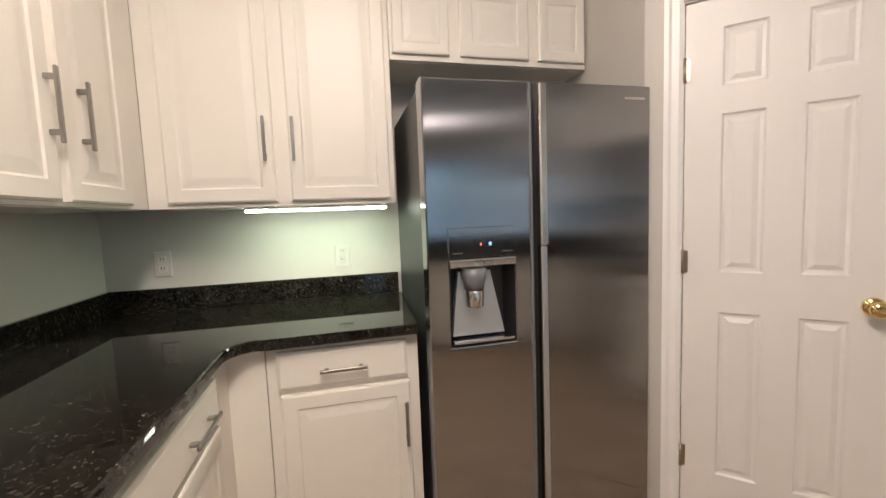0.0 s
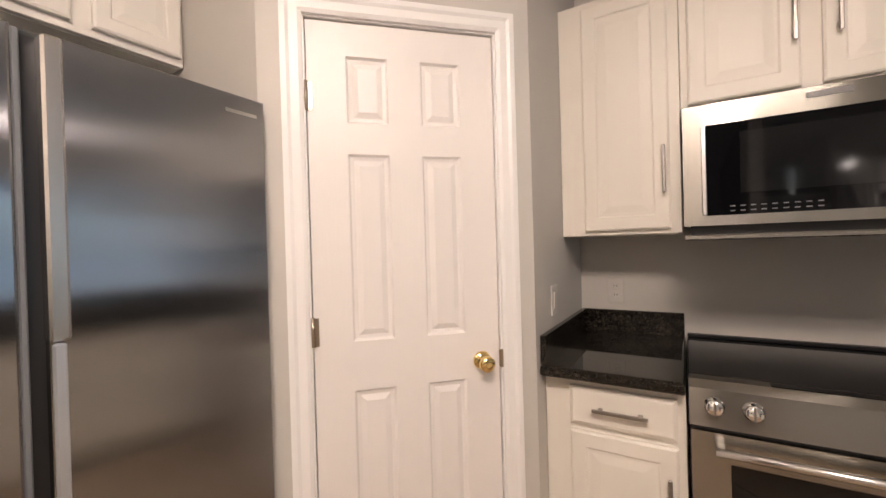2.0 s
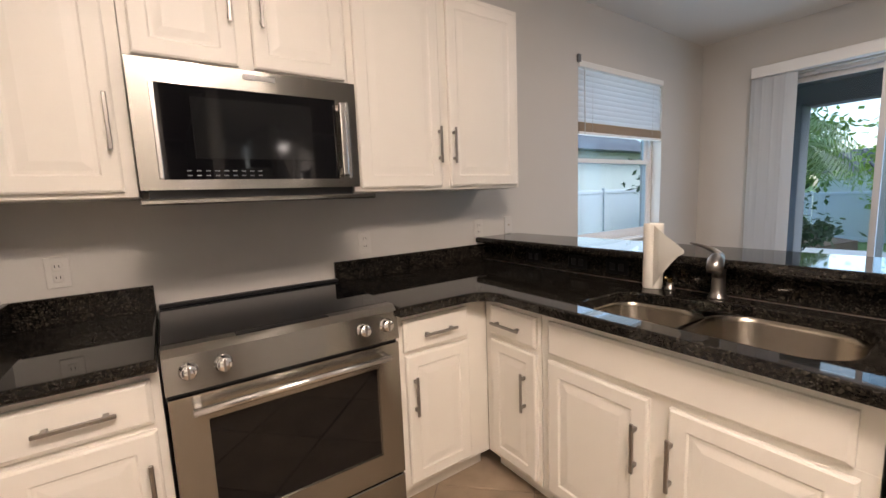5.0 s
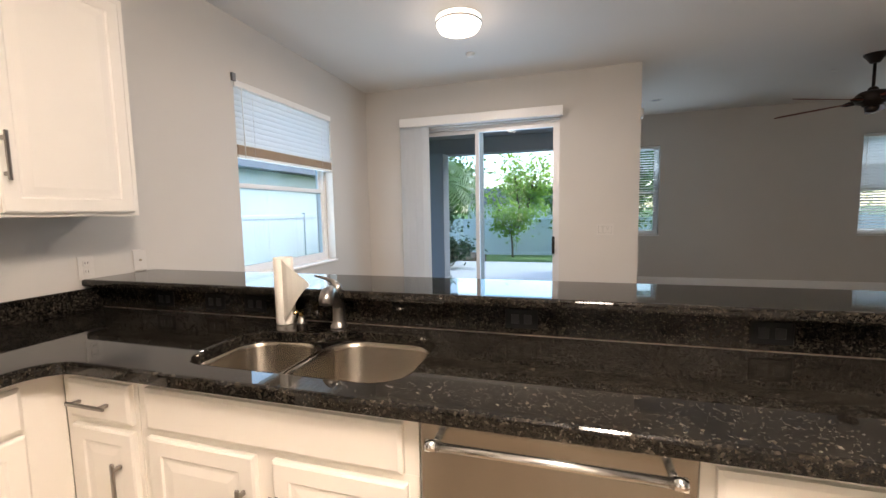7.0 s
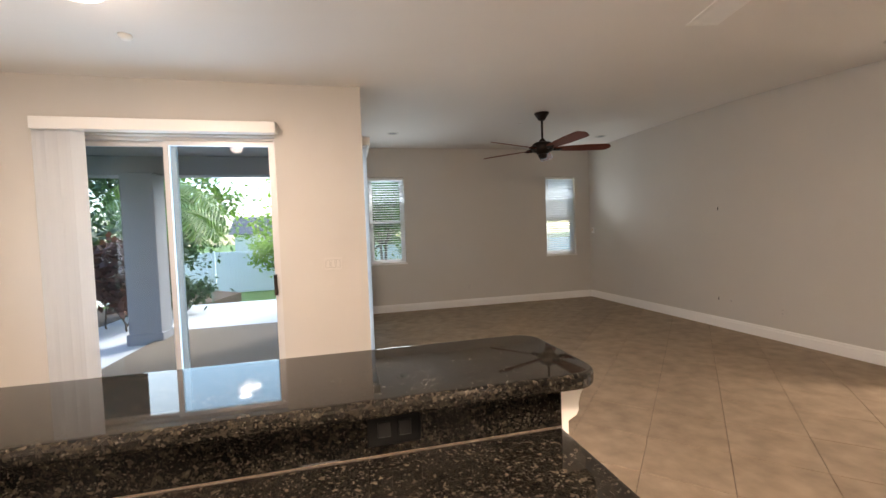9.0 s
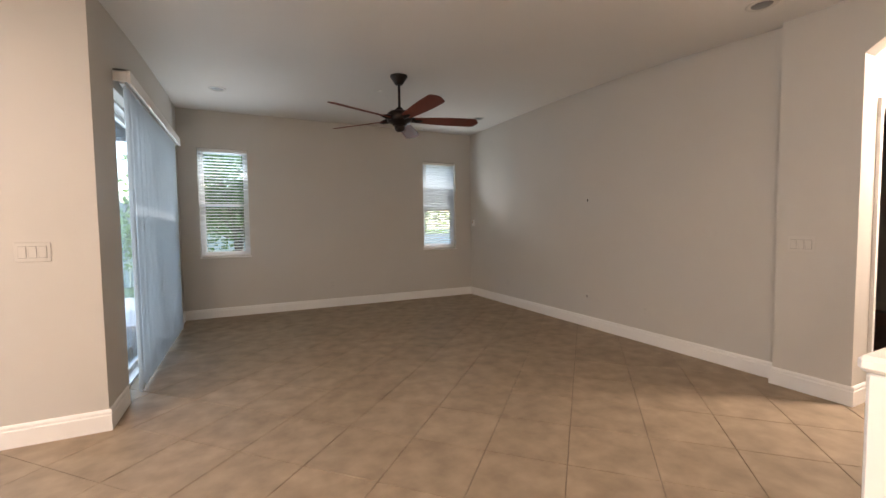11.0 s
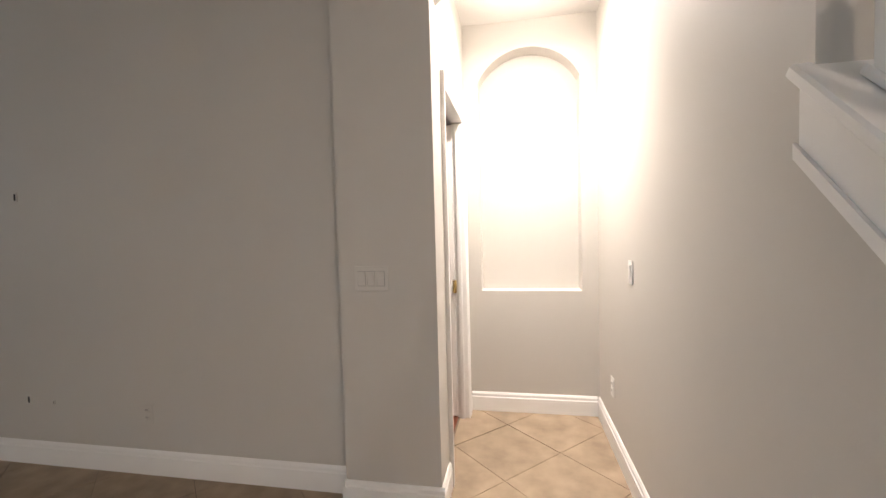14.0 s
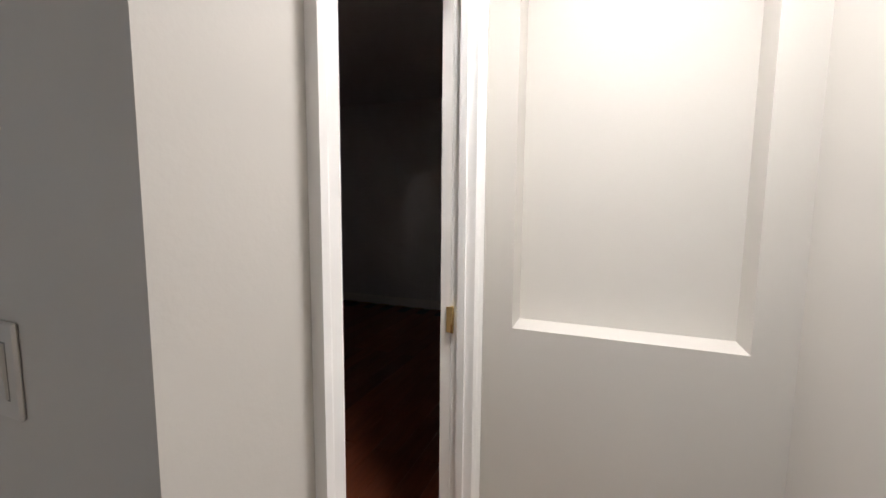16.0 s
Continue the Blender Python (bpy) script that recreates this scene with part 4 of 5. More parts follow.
# peninsula worktop with the cut-out for the sink
YF, YBK = -0.192, -0.792
SKO = arc(-1.195, -0.385, 0.10, 0, 90, 8) + arc(-1.725, -0.395, 0.11, 90, 180, 8) + arc(-1.705, -0.57, 0.13, 180, 270, 8) + [(-1.53, -0.70), (-1.46, -0.688), (-1.39, -0.655), (-1.33, -0.632)] + arc(-1.195, -0.525, 0.10, 270, 360, 8)
_b = B()
_out = [(0, 0.232), (CF, 0.232), (CF, YF + 0.10)] + arc(CF - 0.10, YF + 0.10, 0.10, 0, -90)[1:] + [(-3.20, YF)] + arc(-3.20, YF - 0.045, 0.045, 90, 180, 6)[1:] + [(-3.245, YBK), (0, YBK)]
_zs = {}
for z in (CB, CT):
    o = [_b.verts.new((x, y, z)) for x, y in _out]
    i = [_b.verts.new((x, y, z)) for x, y in SKO]
    eo = [_b.edges.new((o[k], o[(k + 1) % len(o)])) for k in range(len(o))]
    ei = [_b.edges.new((i[k], i[(k + 1) % len(i)])) for k in range(len(i))]
    bmesh.ops.triangle_fill(_b, use_beauty=True, edges=eo + ei)
    _zs[z] = (o, i)
for q in (0, 1):
    lo, hi = _zs[CB][q], _zs[CT][q]
    for k in range(len(lo)):
        _b.faces.new((lo[k], lo[(k + 1) % len(lo)], hi[(k + 1) % len(lo)], hi[k]))
bmesh.ops.recalc_face_normals(_b, faces=_b.faces)
_es = [e for e in _b.edges if len(e.link_faces) == 2 and e.calc_face_angle(0) > 0.7 and abs(e.verts[0].co.z - e.verts[1].co.z) < 1e-5 and e.verts[0].co.z > CT - 1e-4]
bmesh.ops.bevel(_b, geom=_es, offset=0.011, segments=3, affect="EDGES", profile=0.6)
solid("countertop", _b, M_GRAN, "polished dark flecked granite peninsula worktop with a sink cut-out", "countertop", "thing")

# upstands
LS = "polished dark granite backsplash strip along the wall"
solid("backsplash", box(B(), (-0.02, 1.002, CT + 0.001), (-0.001, 1.417, 1.018), 0.002), M_GRAN, LS, "backsplash", "thing")
solid("backsplash", box(B(), (-0.685, 1.418, CT + 0.001), (-0.001, 1.437, 1.018), 0.002), M_GRAN, LS, "backsplash", "thing")
solid("backsplash", box(B(), (-0.02, -0.79, CT + 0.001), (-0.001, 0.238, 1.018), 0.002), M_GRAN, LS, "backsplash", "thing")
solid("backsplash", box(B(), (XW + 0.021, YN - 0.02, CT + 0.001), (-2.245, YN - 0.001, 1.018), 0.002), M_GRAN, LS, "backsplash", "thing")
solid("backsplash", box(B(), (XW + 0.001, 1.27, CT + 0.001), (XW + 0.02, YN - 0.001, 1.018), 0.002), M_GRAN, LS, "backsplash", "thing")

# breakfast bar
BT = 1.064
bar = thing("breakfast_bar", pose(-1.6, -0.88, 0), "raised breakfast bar half wall faced with dark granite", "bar")
part("wall", box(B(), (-1.64, -0.04, 0), (1.598, 0.07, BT - 0.036)), M_WALL, bar)
part("granite_face", box(B(), (-1.645, 0.0705, CT + 0.0015), (1.598, 0.088, BT - 0.037), 0.001), M_GRAN, bar, "polished granite facing")
part("caulk_line", box(B(), (-1.645, 0.0882, CT + 0.0004), (1.598, 0.0895, CT + 0.0014)), M_CAULK, bar, "thin caulk line")
_b = prism(B(), [(1.598, 0.168), (-1.642, 0.168)] + arc(-1.642, 0.098, 0.07, 90, 180, 8)[1:] + arc(-1.642, -0.135, 0.07, 180, 270, 8) + [(1.598, -0.205)], BT - 0.036, BT)
part("bar_top", bevel_top(_b, 0.013, 4), M_GRAN, bar, "polished granite bar top with rounded corners")
_b = prism(B(), [(-1.645, 0.0), (-1.662, 0.0), (-1.662, 0.925), (-1.672, 0.93), (-1.684, 0.936), (-1.690, 0.948), (-1.690, 0.965), (-1.696, 0.985), (-1.705, 1.0), (-1.705, BT - 0.037), (-1.645, BT - 0.037)], 0.045, 0.088, "y")
part("corbel", _b, M_TRIM, bar, "white painted end bracket")


def bar_outlet(x, w=0.115):
    ob = thing("outlet", Matrix.Translation((x, YBK - 0.0005, 0.972)) @ S180, "black duplex outlet set sideways in the granite", "outlet", "bar outlets")
    part("plate", box(B(), (-w / 2, -0.006, -0.036), (w / 2, 0.0, 0.036), 0.003), M_BPLATE, ob)
    for dx in (-0.022, 0.022):
        part("socket", box(B(), (dx - 0.014, -0.0085, -0.017), (dx + 0.014, -0.0055, 0.017), 0.002), M_BLACK, ob)
    return ob


for _x in (-0.43, -0.73, -0.95, -2.10, -2.85):
    bar_outlet(_x)
bpy.context.view_layer.update()

# ---- sink and tap ----
sink = thing("kitchen_sink", pose(-1.46, -0.49, 0), "double-bowl stainless steel undermount sink", "sink")


def bowl(x0, x1, y0, y1, r, depth):
    bm = B()
    rings = []
    for ins, z in ((-0.018, CB - 0.002), (0.0, CB - 0.002), (0.004, CB - 0.02), (0.012, CB - depth + 0.05), (0.03, CB - depth + 0.012), (0.06, CB - depth)):
        rings.append([bm.verts.new((x + 1.46, y + 0.49, z)) for x, y in sink_outline(x0 + ins, x1 - ins, y0 + ins, y1 - ins, max(0.03, r - ins * 0.5))])
    for a, b in zip(rings, rings[1:]):
        for k in range(len(a)):
            j = (k + 1) % len(a)
            bm.faces.new((a[k], b[k], b[j], a[j])).smooth = True
    bm.faces.new(rings[-1])
    bmesh.ops.recalc_face_normals(bm, faces=bm.faces)
    bmesh.ops.solidify(bm, geom=bm.faces[:], thickness=0.002)
    return bm


part("bowl", bowl(-1.835, -1.430, -0.70, -0.285, 0.13, 0.20), M_SINK, sink, "large round-cornered steel bowl")
part("bowl", bowl(-1.405, -1.095, -0.63, -0.285, 0.10, 0.17), M_SINK, sink, "smaller steel bowl")
for x, d in ((-1.63, 0.2), (-1.25, 0.17)):
    part("drain", lathe(B(), [(0.045, 0.0), (0.045, 0.003), (0.038, 0.004), (0.03, 0.001), (0.012, 0.002)], (x + 1.46, 0.0, CB - d + 0.0005)), M_CHROME, sink, "chrome drain")

tap = thing("faucet", pose(-1.395, -0.735, CT), "brushed nickel single-lever kitchen faucet", "faucet")
part("base", lathe(B(), [(0.033, 0), (0.033, 0.006), (0.027, 0.012), (0.023, 0.03), (0.022, 0.07), (0.023, 0.105), (0.026, 0.125), (0.026, 0.138), (0.020, 0.150)]), M_NICKEL, tap)
part("spout", tube(B(), [(0, 0, 0.08), (-0.008, 0.03, 0.112), (-0.02, 0.07, 0.145), (-0.032, 0.105, 0.164), (-0.040, 0.133, 0.160), (-0.044, 0.150, 0.142), (-0.046, 0.157, 0.126)], [0.018, 0.018, 0.019, 0.022, 0.0255, 0.0255, 0.022], 18), M_NICKEL, tap, "rounded pull-out spray head")
part("lever", tube(B(), [(0, 0, 0.135), (0.004, -0.002, 0.160), (0.022, -0.004, 0.178), (0.055, -0.006, 0.190), (0.085, -0.006, 0.196), (0.105, -0.006, 0.200)], [0.022, 0.018, 0.010, 0.0065, 0.005, 0.004], 12), M_NICKEL, tap)
soap = thing("soap_dispenser", pose(-1.215, -0.745, CT), "small brushed nickel soap dispenser pump", "soap dispenser")
part("base", lathe(B(), [(0.020, 0), (0.020, 0.006), (0.014, 0.012), (0.013, 0.03)]), M_NICKEL, soap)
part("pump", tube(B(), [(0, 0, 0.03), (0, 0, 0.052), (0, 0.02, 0.056), (0, 0.045, 0.05)], [0.008, 0.011, 0.008, 0.006], 10), M_BRASS, soap)
roll = thing("paper_towel_roll", pose(-1.145, -0.74, CT), "nearly used-up white paper towel roll standing upright", "paper towels")
part("roll", lathe(B(), [(0.014, 0.0), (0.037, 0.0), (0.0385, 0.004), (0.0385, 0.268), (0.037, 0.272), (0.018, 0.272), (0.017, 0.255)], n=28), M_PAPER, roll)
_b = B()
_pp = [(-0.020 - 0.023 * k, 0.036 + 0.005 * math.sin(k * 1.1) - 0.001 * k) for k in range(6)]
_lo = [0.01, 0.045, 0.080, 0.115, 0.145, 0.160]
_v0 = [_b.verts.new((x, y, z)) for (x, y), z in zip(_pp, _lo)]
_v1 = [_b.verts.new((x, y, 0.268 - 0.019 * k)) for k, (x, y) in enumerate(_pp)]
for k in range(5):
    _b.faces.new((_v0[k], _v0[k + 1], _v1[k + 1], _v1[k]))
bmesh.ops.solidify(_b, geom=_b.faces[:], thickness=0.0012)
part("loose_sheet", _b, M_PAPER, roll)

# ---- refrigerator ----
FX0, FX1, FY, FH = -2.24, -1.345, 2.012, 1.765
fr = thing("refrigerator", pose(FX0, FY, 0), "stainless side-by-side refrigerator with a water dispenser", "refrigerator")
FWd = FX1 - FX0
part("case", box(B(), (0.006, 0.085, 0.02), (FWd - 0.006, 0.72, FH - 0.012), 0.004), M_DARKGREY, fr, "dark grey painted steel case")
part("kick_plate", box(B(), (0.02, 0.09, 0.0), (FWd - 0.02, 0.14, 0.07)), M_BLACK, fr)


def fridge_door(x0, x1, hole=None):
    bm = B()
    xs = [x0, x1] if not hole else [x0, hole[0], hole[1], x1]
    zs = [0.075, FH] if not hole else [0.075, hole[2], hole[3], FH]
    for i in range(len(xs) - 1):
        for j in range(len(zs) - 1):
            if hole and (i, j) == (1, 1):
                continue
            v = [bm.verts.new(c) for c in ((xs[i], 0, zs[j]), (xs[i + 1], 0, zs[j]), (xs[i + 1], 0, zs[j + 1]), (xs[i], 0, zs[j + 1]))]
            bm.faces.new(v)
    bmesh.ops.remove_doubles(bm, verts=bm.verts, dist=1e-4)
    ext = bmesh.ops.extrude_face_region(bm, geom=bm.faces[:])
    bmesh.ops.translate(bm, verts=[g for g in ext["geom"] if isinstance(g, bmesh.types.BMVert)], vec=(0, 0.08, 0))
    bmesh.ops.recalc_face_normals(bm, faces=bm.faces)
    es = [e for e in bm.edges if len(e.link_faces) == 2 and e.calc_face_angle(0) > 1 and abs(e.verts[0].co.y) < 1e-5 and abs(e.verts[1].co.y) < 1e-5]
    bmesh.ops.bevel(bm, geom=es, offset=0.006, segments=3, affect="EDGES", profile=0.5)
    return bm


HO = (0.078, 0.322, 0.838, 1.128)
fd1 = part("freezer_door", fridge_door(0.0, 0.388, HO), M_STEELV, fr, "brushed stainless door with a dispenser")
fd2 = part("fridge_door", fridge_door(0.440, FWd), M_STEELV, fr, "brushed stainless door")
part("handle_channel", box(B(), (0.386, 0.03, 0.08), (0.442, 0.075, FH - 0.005)), M_BLACK, fr, "dark recessed grip channel")
for x0, nm in ((0.388, "handle_trim"), (0.428, "handle_trim")):
    part(nm, box(B(), (x0, 0.004, 0.08), (x0 + 0.012, 0.05, FH - 0.004), 0.003), M_STEEL if x0 > 0.4 else M_GREYPL, fr)
part("handle_blade_lower", box(B(), (0.430, -0.003, 0.085), (0.452, 0.05, 1.178), 0.004), M_BAY, fd2, "satin grip strip")
part("handle_blade", box(B(), (0.426, -0.006, 1.182), (0.458, 0.05, FH - 0.002), 0.005), M_SATIN, fd2, "bright polished grip strip")
# dispenser recess: an open bay
_b = B()
x0, x1, z0, z1 = HO
_q = [(x0, x1, z0, z1, 0.002), (x0 + 0.02, x1 - 0.02, z0 + 0.012, z1 - 0.005, 0.075)]
_r = [[_b.verts.new(c) for c in ((a, y, c0), (b, y, c0), (b, y, d), (a, y, d))] for a, b, c0, d, y in _q]
for k in range(4):
    _b.faces.new((_r[0][k], _r[0][(k + 1) % 4], _r[1][(k + 1) % 4], _r[1][k]))
_b.faces.new(_r[1])
part("dispenser_bay", _b, M_BLACK, fd1, "black dispenser recess")
part("bay_back", prism(B(), [(0.092, 0.865), (0.292, 0.865), (0.240, 1.10), (0.118, 1.10)], 0.04, 0.07, "y"), M_BAY, fd1, "grey curved splash plate", m=pose(0, 0, 0))
part("nozzle", lathe(B(), [(0.030, 0.0), (0.033, 0.004), (0.034, 0.058), (0.031, 0.062)], (0.172, 0.02, 0.975)), M_SATIN, fd1, "chrome ice chute")
part("chute_neck", lathe(B(), [(0.034, 0.0625), (0.036, 0.085), (0.042, 0.10), (0.044, 0.14)], (0.172, 0.02, 0.975)), M_GREYPL, fd1, "dark chute neck")
part("drip_tray", box(B(), (0.085, -0.006, 0.846), (0.315, 0.06, 0.856), 0.003), M_CHROME, fd1, "chrome drip tray edge")
part("trim_bar", box(B(), (x0 - 0.004, -0.008, 1.120), (x1 + 0.004, 0.01, 1.148), 0.004), M_CHROME, fd1, "bright dispenser bar")
part("control_panel", box(B(), (x0 - 0.006, -0.0025, 1.15), (x1 + 0.004, 0.004, 1.262), 0.004), M_STEELV, fd1, "smoky touch panel")
part("indicator", box(B(), (0.19, -0.0035, 1.196), (0.196, -0.002, 1.204)), M_RED, fd1, "small lit red indicator")
part("indicator", box(B(), (0.223, -0.0035, 1.194), (0.233, -0.002, 1.206)), M_BLUE, fd1, "small lit blue digit")
for _x0, _x1, _z in ((0.09, 0.125, 1.170), (0.09, 0.115, 1.235), (0.275, 0.31, 1.170), (0.28, 0.31, 1.235)):
    part("panel_mark", box(B(), (_x0, -0.0032, _z), (_x1, -0.002, _z + 0.003)), M_GREYPL, fd1)
for _x0 in (0.165, 0.205):
    part("bar_button", box(B(), (_x0, -0.0095, 1.130), (_x0 + 0.025, -0.0075, 1.139), 0.001), M_GREYPL, fd1)
part("badge", box(B(), (0.78, -0.002, FH - 0.052), (0.87, 0.001, FH - 0.042), 0.001), M_CHROME, fd2, "small raised maker's bar")
part("top_cover", box(B(), (0.02, 0.03, FH - 0.01), (FWd - 0.02, 0.16, FH + 0.006), 0.004), M_DARKGREY, fr)

# ---- microwave ----
mw = thing("microwave", at(-0.002, 0.992, RE), "stainless over-range microwave with a black glass window", "microwave")
MWW, MZ0, MZ1, MD = 0.757, 1.388, 1.806, 0.398
part("case", box(B(), (0.003, -MD + 0.04, MZ0 + 0.006), (MWW - 0.003, 0, MZ1 - 0.002), 0.003), M_DARKGREY, mw)
_b = B()
for a, b in (((0, -MD, MZ1 - 0.072), (MWW, -MD + 0.04, MZ1)), ((0, -MD, MZ0), (MWW, -MD + 0.04, MZ0 + 0.034)), ((0, -MD, MZ0 + 0.034), (0.068, -MD + 0.04, MZ1 - 0.072)), ((MWW - 0.088, -MD, MZ0 + 0.034), (MWW, -MD + 0.04, MZ1 - 0.072))):
    box(_b, a, b)
mwd = part("door", _b, M_STEEL, mw, "brushed stainless door frame")
part("window", box(B(), (0.066, -MD + 0.004, MZ0 + 0.032), (MWW - 0.086, -MD + 0.02, MZ1 - 0.070)), M_BGLASS, mwd, "black glass")
_b = box(B(), (MWW - 0.083, -MD - 0.036, MZ0 + 0.045), (MWW - 0.058, -MD - 0.018, MZ1 - 0.085), 0.005, 2)
for z in (MZ0 + 0.05, MZ1 - 0.115):
    box(_b, (MWW - 0.080, -MD - 0.02, z), (MWW - 0.061, -MD + 0.002, z + 0.024), 0.003)
part("handle", _b, M_SATIN, mwd, "polished bar handle")
part("badge", box(B(), (0.335, -MD - 0.002, MZ1 - 0.034), (0.445, -MD, MZ1 - 0.014), 0.001), M_CHROME, mwd, "small bright maker's plate")
part("window_screen", box(B(), (0.165, -MD + 0.0025, MZ0 + 0.105), (MWW - 0.185, -MD + 0.006, MZ1 - 0.105), 0.001), M_SCREEN, mwd, "dark perforated screen behind the glass")
for r in range(2):
    for k in range(9):
        part("button_mark", box(B(), (0.135 + k * 0.028, -MD + 0.003, MZ0 + 0.046 + r * 0.016), (0.149 + k * 0.028, -MD + 0.0045, MZ0 + 0.050 + r * 0.016)), M_GREYPL, mwd)
for _x in (0.055, MWW - 0.045):
    part("edge_strip", box(B(), (_x, -MD - 0.003, MZ0 + 0.036), (_x + 0.014, -MD + 0.002, MZ1 - 0.074), 0.002), M_SATIN, mwd, "polished side strip")
part("visor", box(B(), (0.0, -0.545, 1.338), (MWW, -0.33, 1.356), 0.004), M_STEEL, mw, "extended stainless vent visor")
part("underside", box(B(), (0.02, -0.36, 1.352), (MWW - 0.02, -0.03, MZ0 + 0.008)), M_BLACK, mw)

# ---- range ----
rg = thing("range", at(-0.03, 0.990, RE), "stainless slide-in electric range with a black glass top", "range")
RW = 0.756
part("body", box(B(), (0.002, -0.60, 0.05), (RW - 0.002, 0.0, 0.905)), M_DARKGREY, rg)
part("cooktop", box(B(), (-0.002, -0.56, 0.905), (RW + 0.002, 0.006, 0.921), 0.003), M_BGLASS, rg, "black glass ceramic cooktop")
part("rear_trim", box(B(), (-0.002, -0.01, 0.9215), (RW + 0.002, 0.02, 0.935), 0.003), M_BLACK, rg)
_b = prism(B(), [(-0.605, 0.792), (-0.645, 0.792), (-0.632, 0.900), (-0.61, 0.921), (-0.562, 0.921), (-0.562, 0.90), (-0.605, 0.90)], 0, RW, "x")
cp = part("control_panel", _b, M_STEEL, rg, "brushed stainless control panel")
part("display", box(B(), (0.20, -0.605, 0.9195), (0.50, -0.57, 0.9225), 0.001), M_BGLASS, cp, "black touch display")
_t = Matrix.Rotation(radians(82), 3, "X")
for kx in (0.063, 0.155, 0.612, 0.704):
    kb = part("knob", lathe(B(), [(0.026, 0.0), (0.026, 0.006), (0.0215, 0.008), (0.0215, 0.030), (0.019, 0.034), (0.004, 0.0345)], (kx, -0.637, 0.853), 24, _t), M_CHROME, cp, "chrome control knob")
    part("grip", box(B(), (kx - 0.003, -0.676, 0.838), (kx + 0.003, -0.668, 0.876), 0.001), M_NICKEL, kb)
od = part("oven_door", panelled(B(), [0.004, 0.095, RW - 0.095, RW - 0.004], [0.235, 0.34, 0.695, 0.778], {(1, 1)}, -0.645, -0.602, ((0.0, 0.0), (0.0005, 0.006), (0.004, 0.006))), M_STEEL, rg, "brushed stainless oven door")
part("window", box(B(), (0.100, -0.6405, 0.345), (RW - 0.100, -0.6385, 0.690)), M_BGLASS, od, "black oven window")
_b = cyl(B(), (0.062, -0.688, 0.742), (RW - 0.062, -0.688, 0.742), 0.0125, n=16)
for x in (0.076, RW - 0.076):
    box(_b, (x - 0.012, -0.696, 0.731), (x + 0.012, -0.644, 0.753), 0.004)
part("handle", _b, M_SATIN, od, "stainless bar handle")
part("drawer", box(B(), (0.004, -0.645, 0.06), (RW - 0.004, -0.602, 0.225), 0.003), M_STEEL, rg, "stainless warming drawer")
part("gap", box(B(), (0.006, -0.628, 0.776), (RW - 0.006, -0.604, 0.795)), M_BLACK, rg)

# ---- dishwasher ----
dw = thing("dishwasher", at(-1.912, PY + 0.002, RP), "stainless front dishwasher built in under the granite", "dishwasher")
part("tub", box(B(), (0.005, 0.005, 0.02), (0.593, 0.50, 0.862)), M_BLACK, dw)
dd = part("door", box(B(), (0.002, -0.022, 0.105), (0.596, 0.004, 0.866), 0.004), M_STEEL, dw, "brushed stainless door")
_b = cyl(B(), (0.04, -0.075, 0.835), (0.555, -0.075, 0.835), 0.0105, n=16)
for x in (0.055, 0.54):
    cyl(_b, (x, -0.075, 0.835), (x, -0.02, 0.835), 0.009, n=12)
part("handle", _b, M_SATIN, dd, "bright bar handle")
for x0 in (0.036, 0.535):
    part("handle_end", cyl(B(), (x0, -0.075, 0.835), (x0 + 0.025, -0.075, 0.835), 0.0135, n=16), M_CHROME, dd)
part("kick_plate", box(B(), (0.005, 0.05, 0.0), (0.593, 0.06, 0.10)), M_BLACK, dw)

# ---- outlets, switches, small wall things ----


def plate(name, m, gangs, kind, label, cat, group="", paint=M_PLATE):
    """A wall plate with sockets or paddles; centred, standing out to -y."""
    ob = thing(name, m, label, cat, group)
    w = 0.072 + 0.046 * (gangs - 1)
    part("plate", box(B(), (-w / 2, -0.006, -0.058), (w / 2, 0.0, 0.058), 0.0025), paint, ob)
    for g in range(gangs):
        cx = (g - (gangs - 1) / 2) * 0.046
        if kind == "socket":
            for dz in (-0.021, 0.021):
                s = part("socket", box(B(), (cx - 0.016, -0.009, dz - 0.0155), (cx + 0.016, -0.0055, dz + 0.0155), 0.004), paint, ob)
                for dx in (-0.006, 0.006):
                    part("slot", box(B(), (cx + dx - 0.0012, -0.0096, dz - 0.002), (cx + dx + 0.0012, -0.0088, dz + 0.008)), M_BLACK, s)
        elif kind == "paddle":
            # solid dark slab, its colour standing in for shade round the paddle
            part("gap", box(B(), (cx - 0.0185, -0.0064, -0.035), (cx + 0.0185, -0.0045, 0.035)), M_GAPSHADE, ob, "dark backing that draws the shaded line round the paddle")
            part("paddle", prism(B(), [(-0.0055, -0.033), (-0.0085, -0.033), (-0.012, 0.033), (-0.0055, 0.033)], cx - 0.0165, cx + 0.0165, "x"), paint, ob)
        else:
            part("jack", cyl(B(), (cx, -0.012, 0), (cx, -0.0055, 0), 0.006, n=10), M_HINGE, ob)
    return ob


OL = "white duplex wall outlet"
for y, z in ((1.281, 1.108), (0.06, 1.102), (-0.736, 1.118)):
    plate("outlet", at(-0.0005, y, RE) @ pose(0, 0, z), 1, "socket", OL + " above the counter", "outlet", "outlets")
plate("outlet", at(-0.0005, -1.0, RE) @ pose(0, 0, 1.125), 1, "jack", "white cable jack plate above the bar", "outlet", "outlets")
plate("outlet", at(-3.325, YN - 0.0005, RN) @ pose(0, 0, 1.129), 1, "socket", OL + " above the counter", "outlet", "outlets")
plate("outlet", at(-2.522, YN - 0.0005, RN) @ pose(0, 0, 1.121), 1, "socket", OL + " above the counter", "outlet", "outlets")
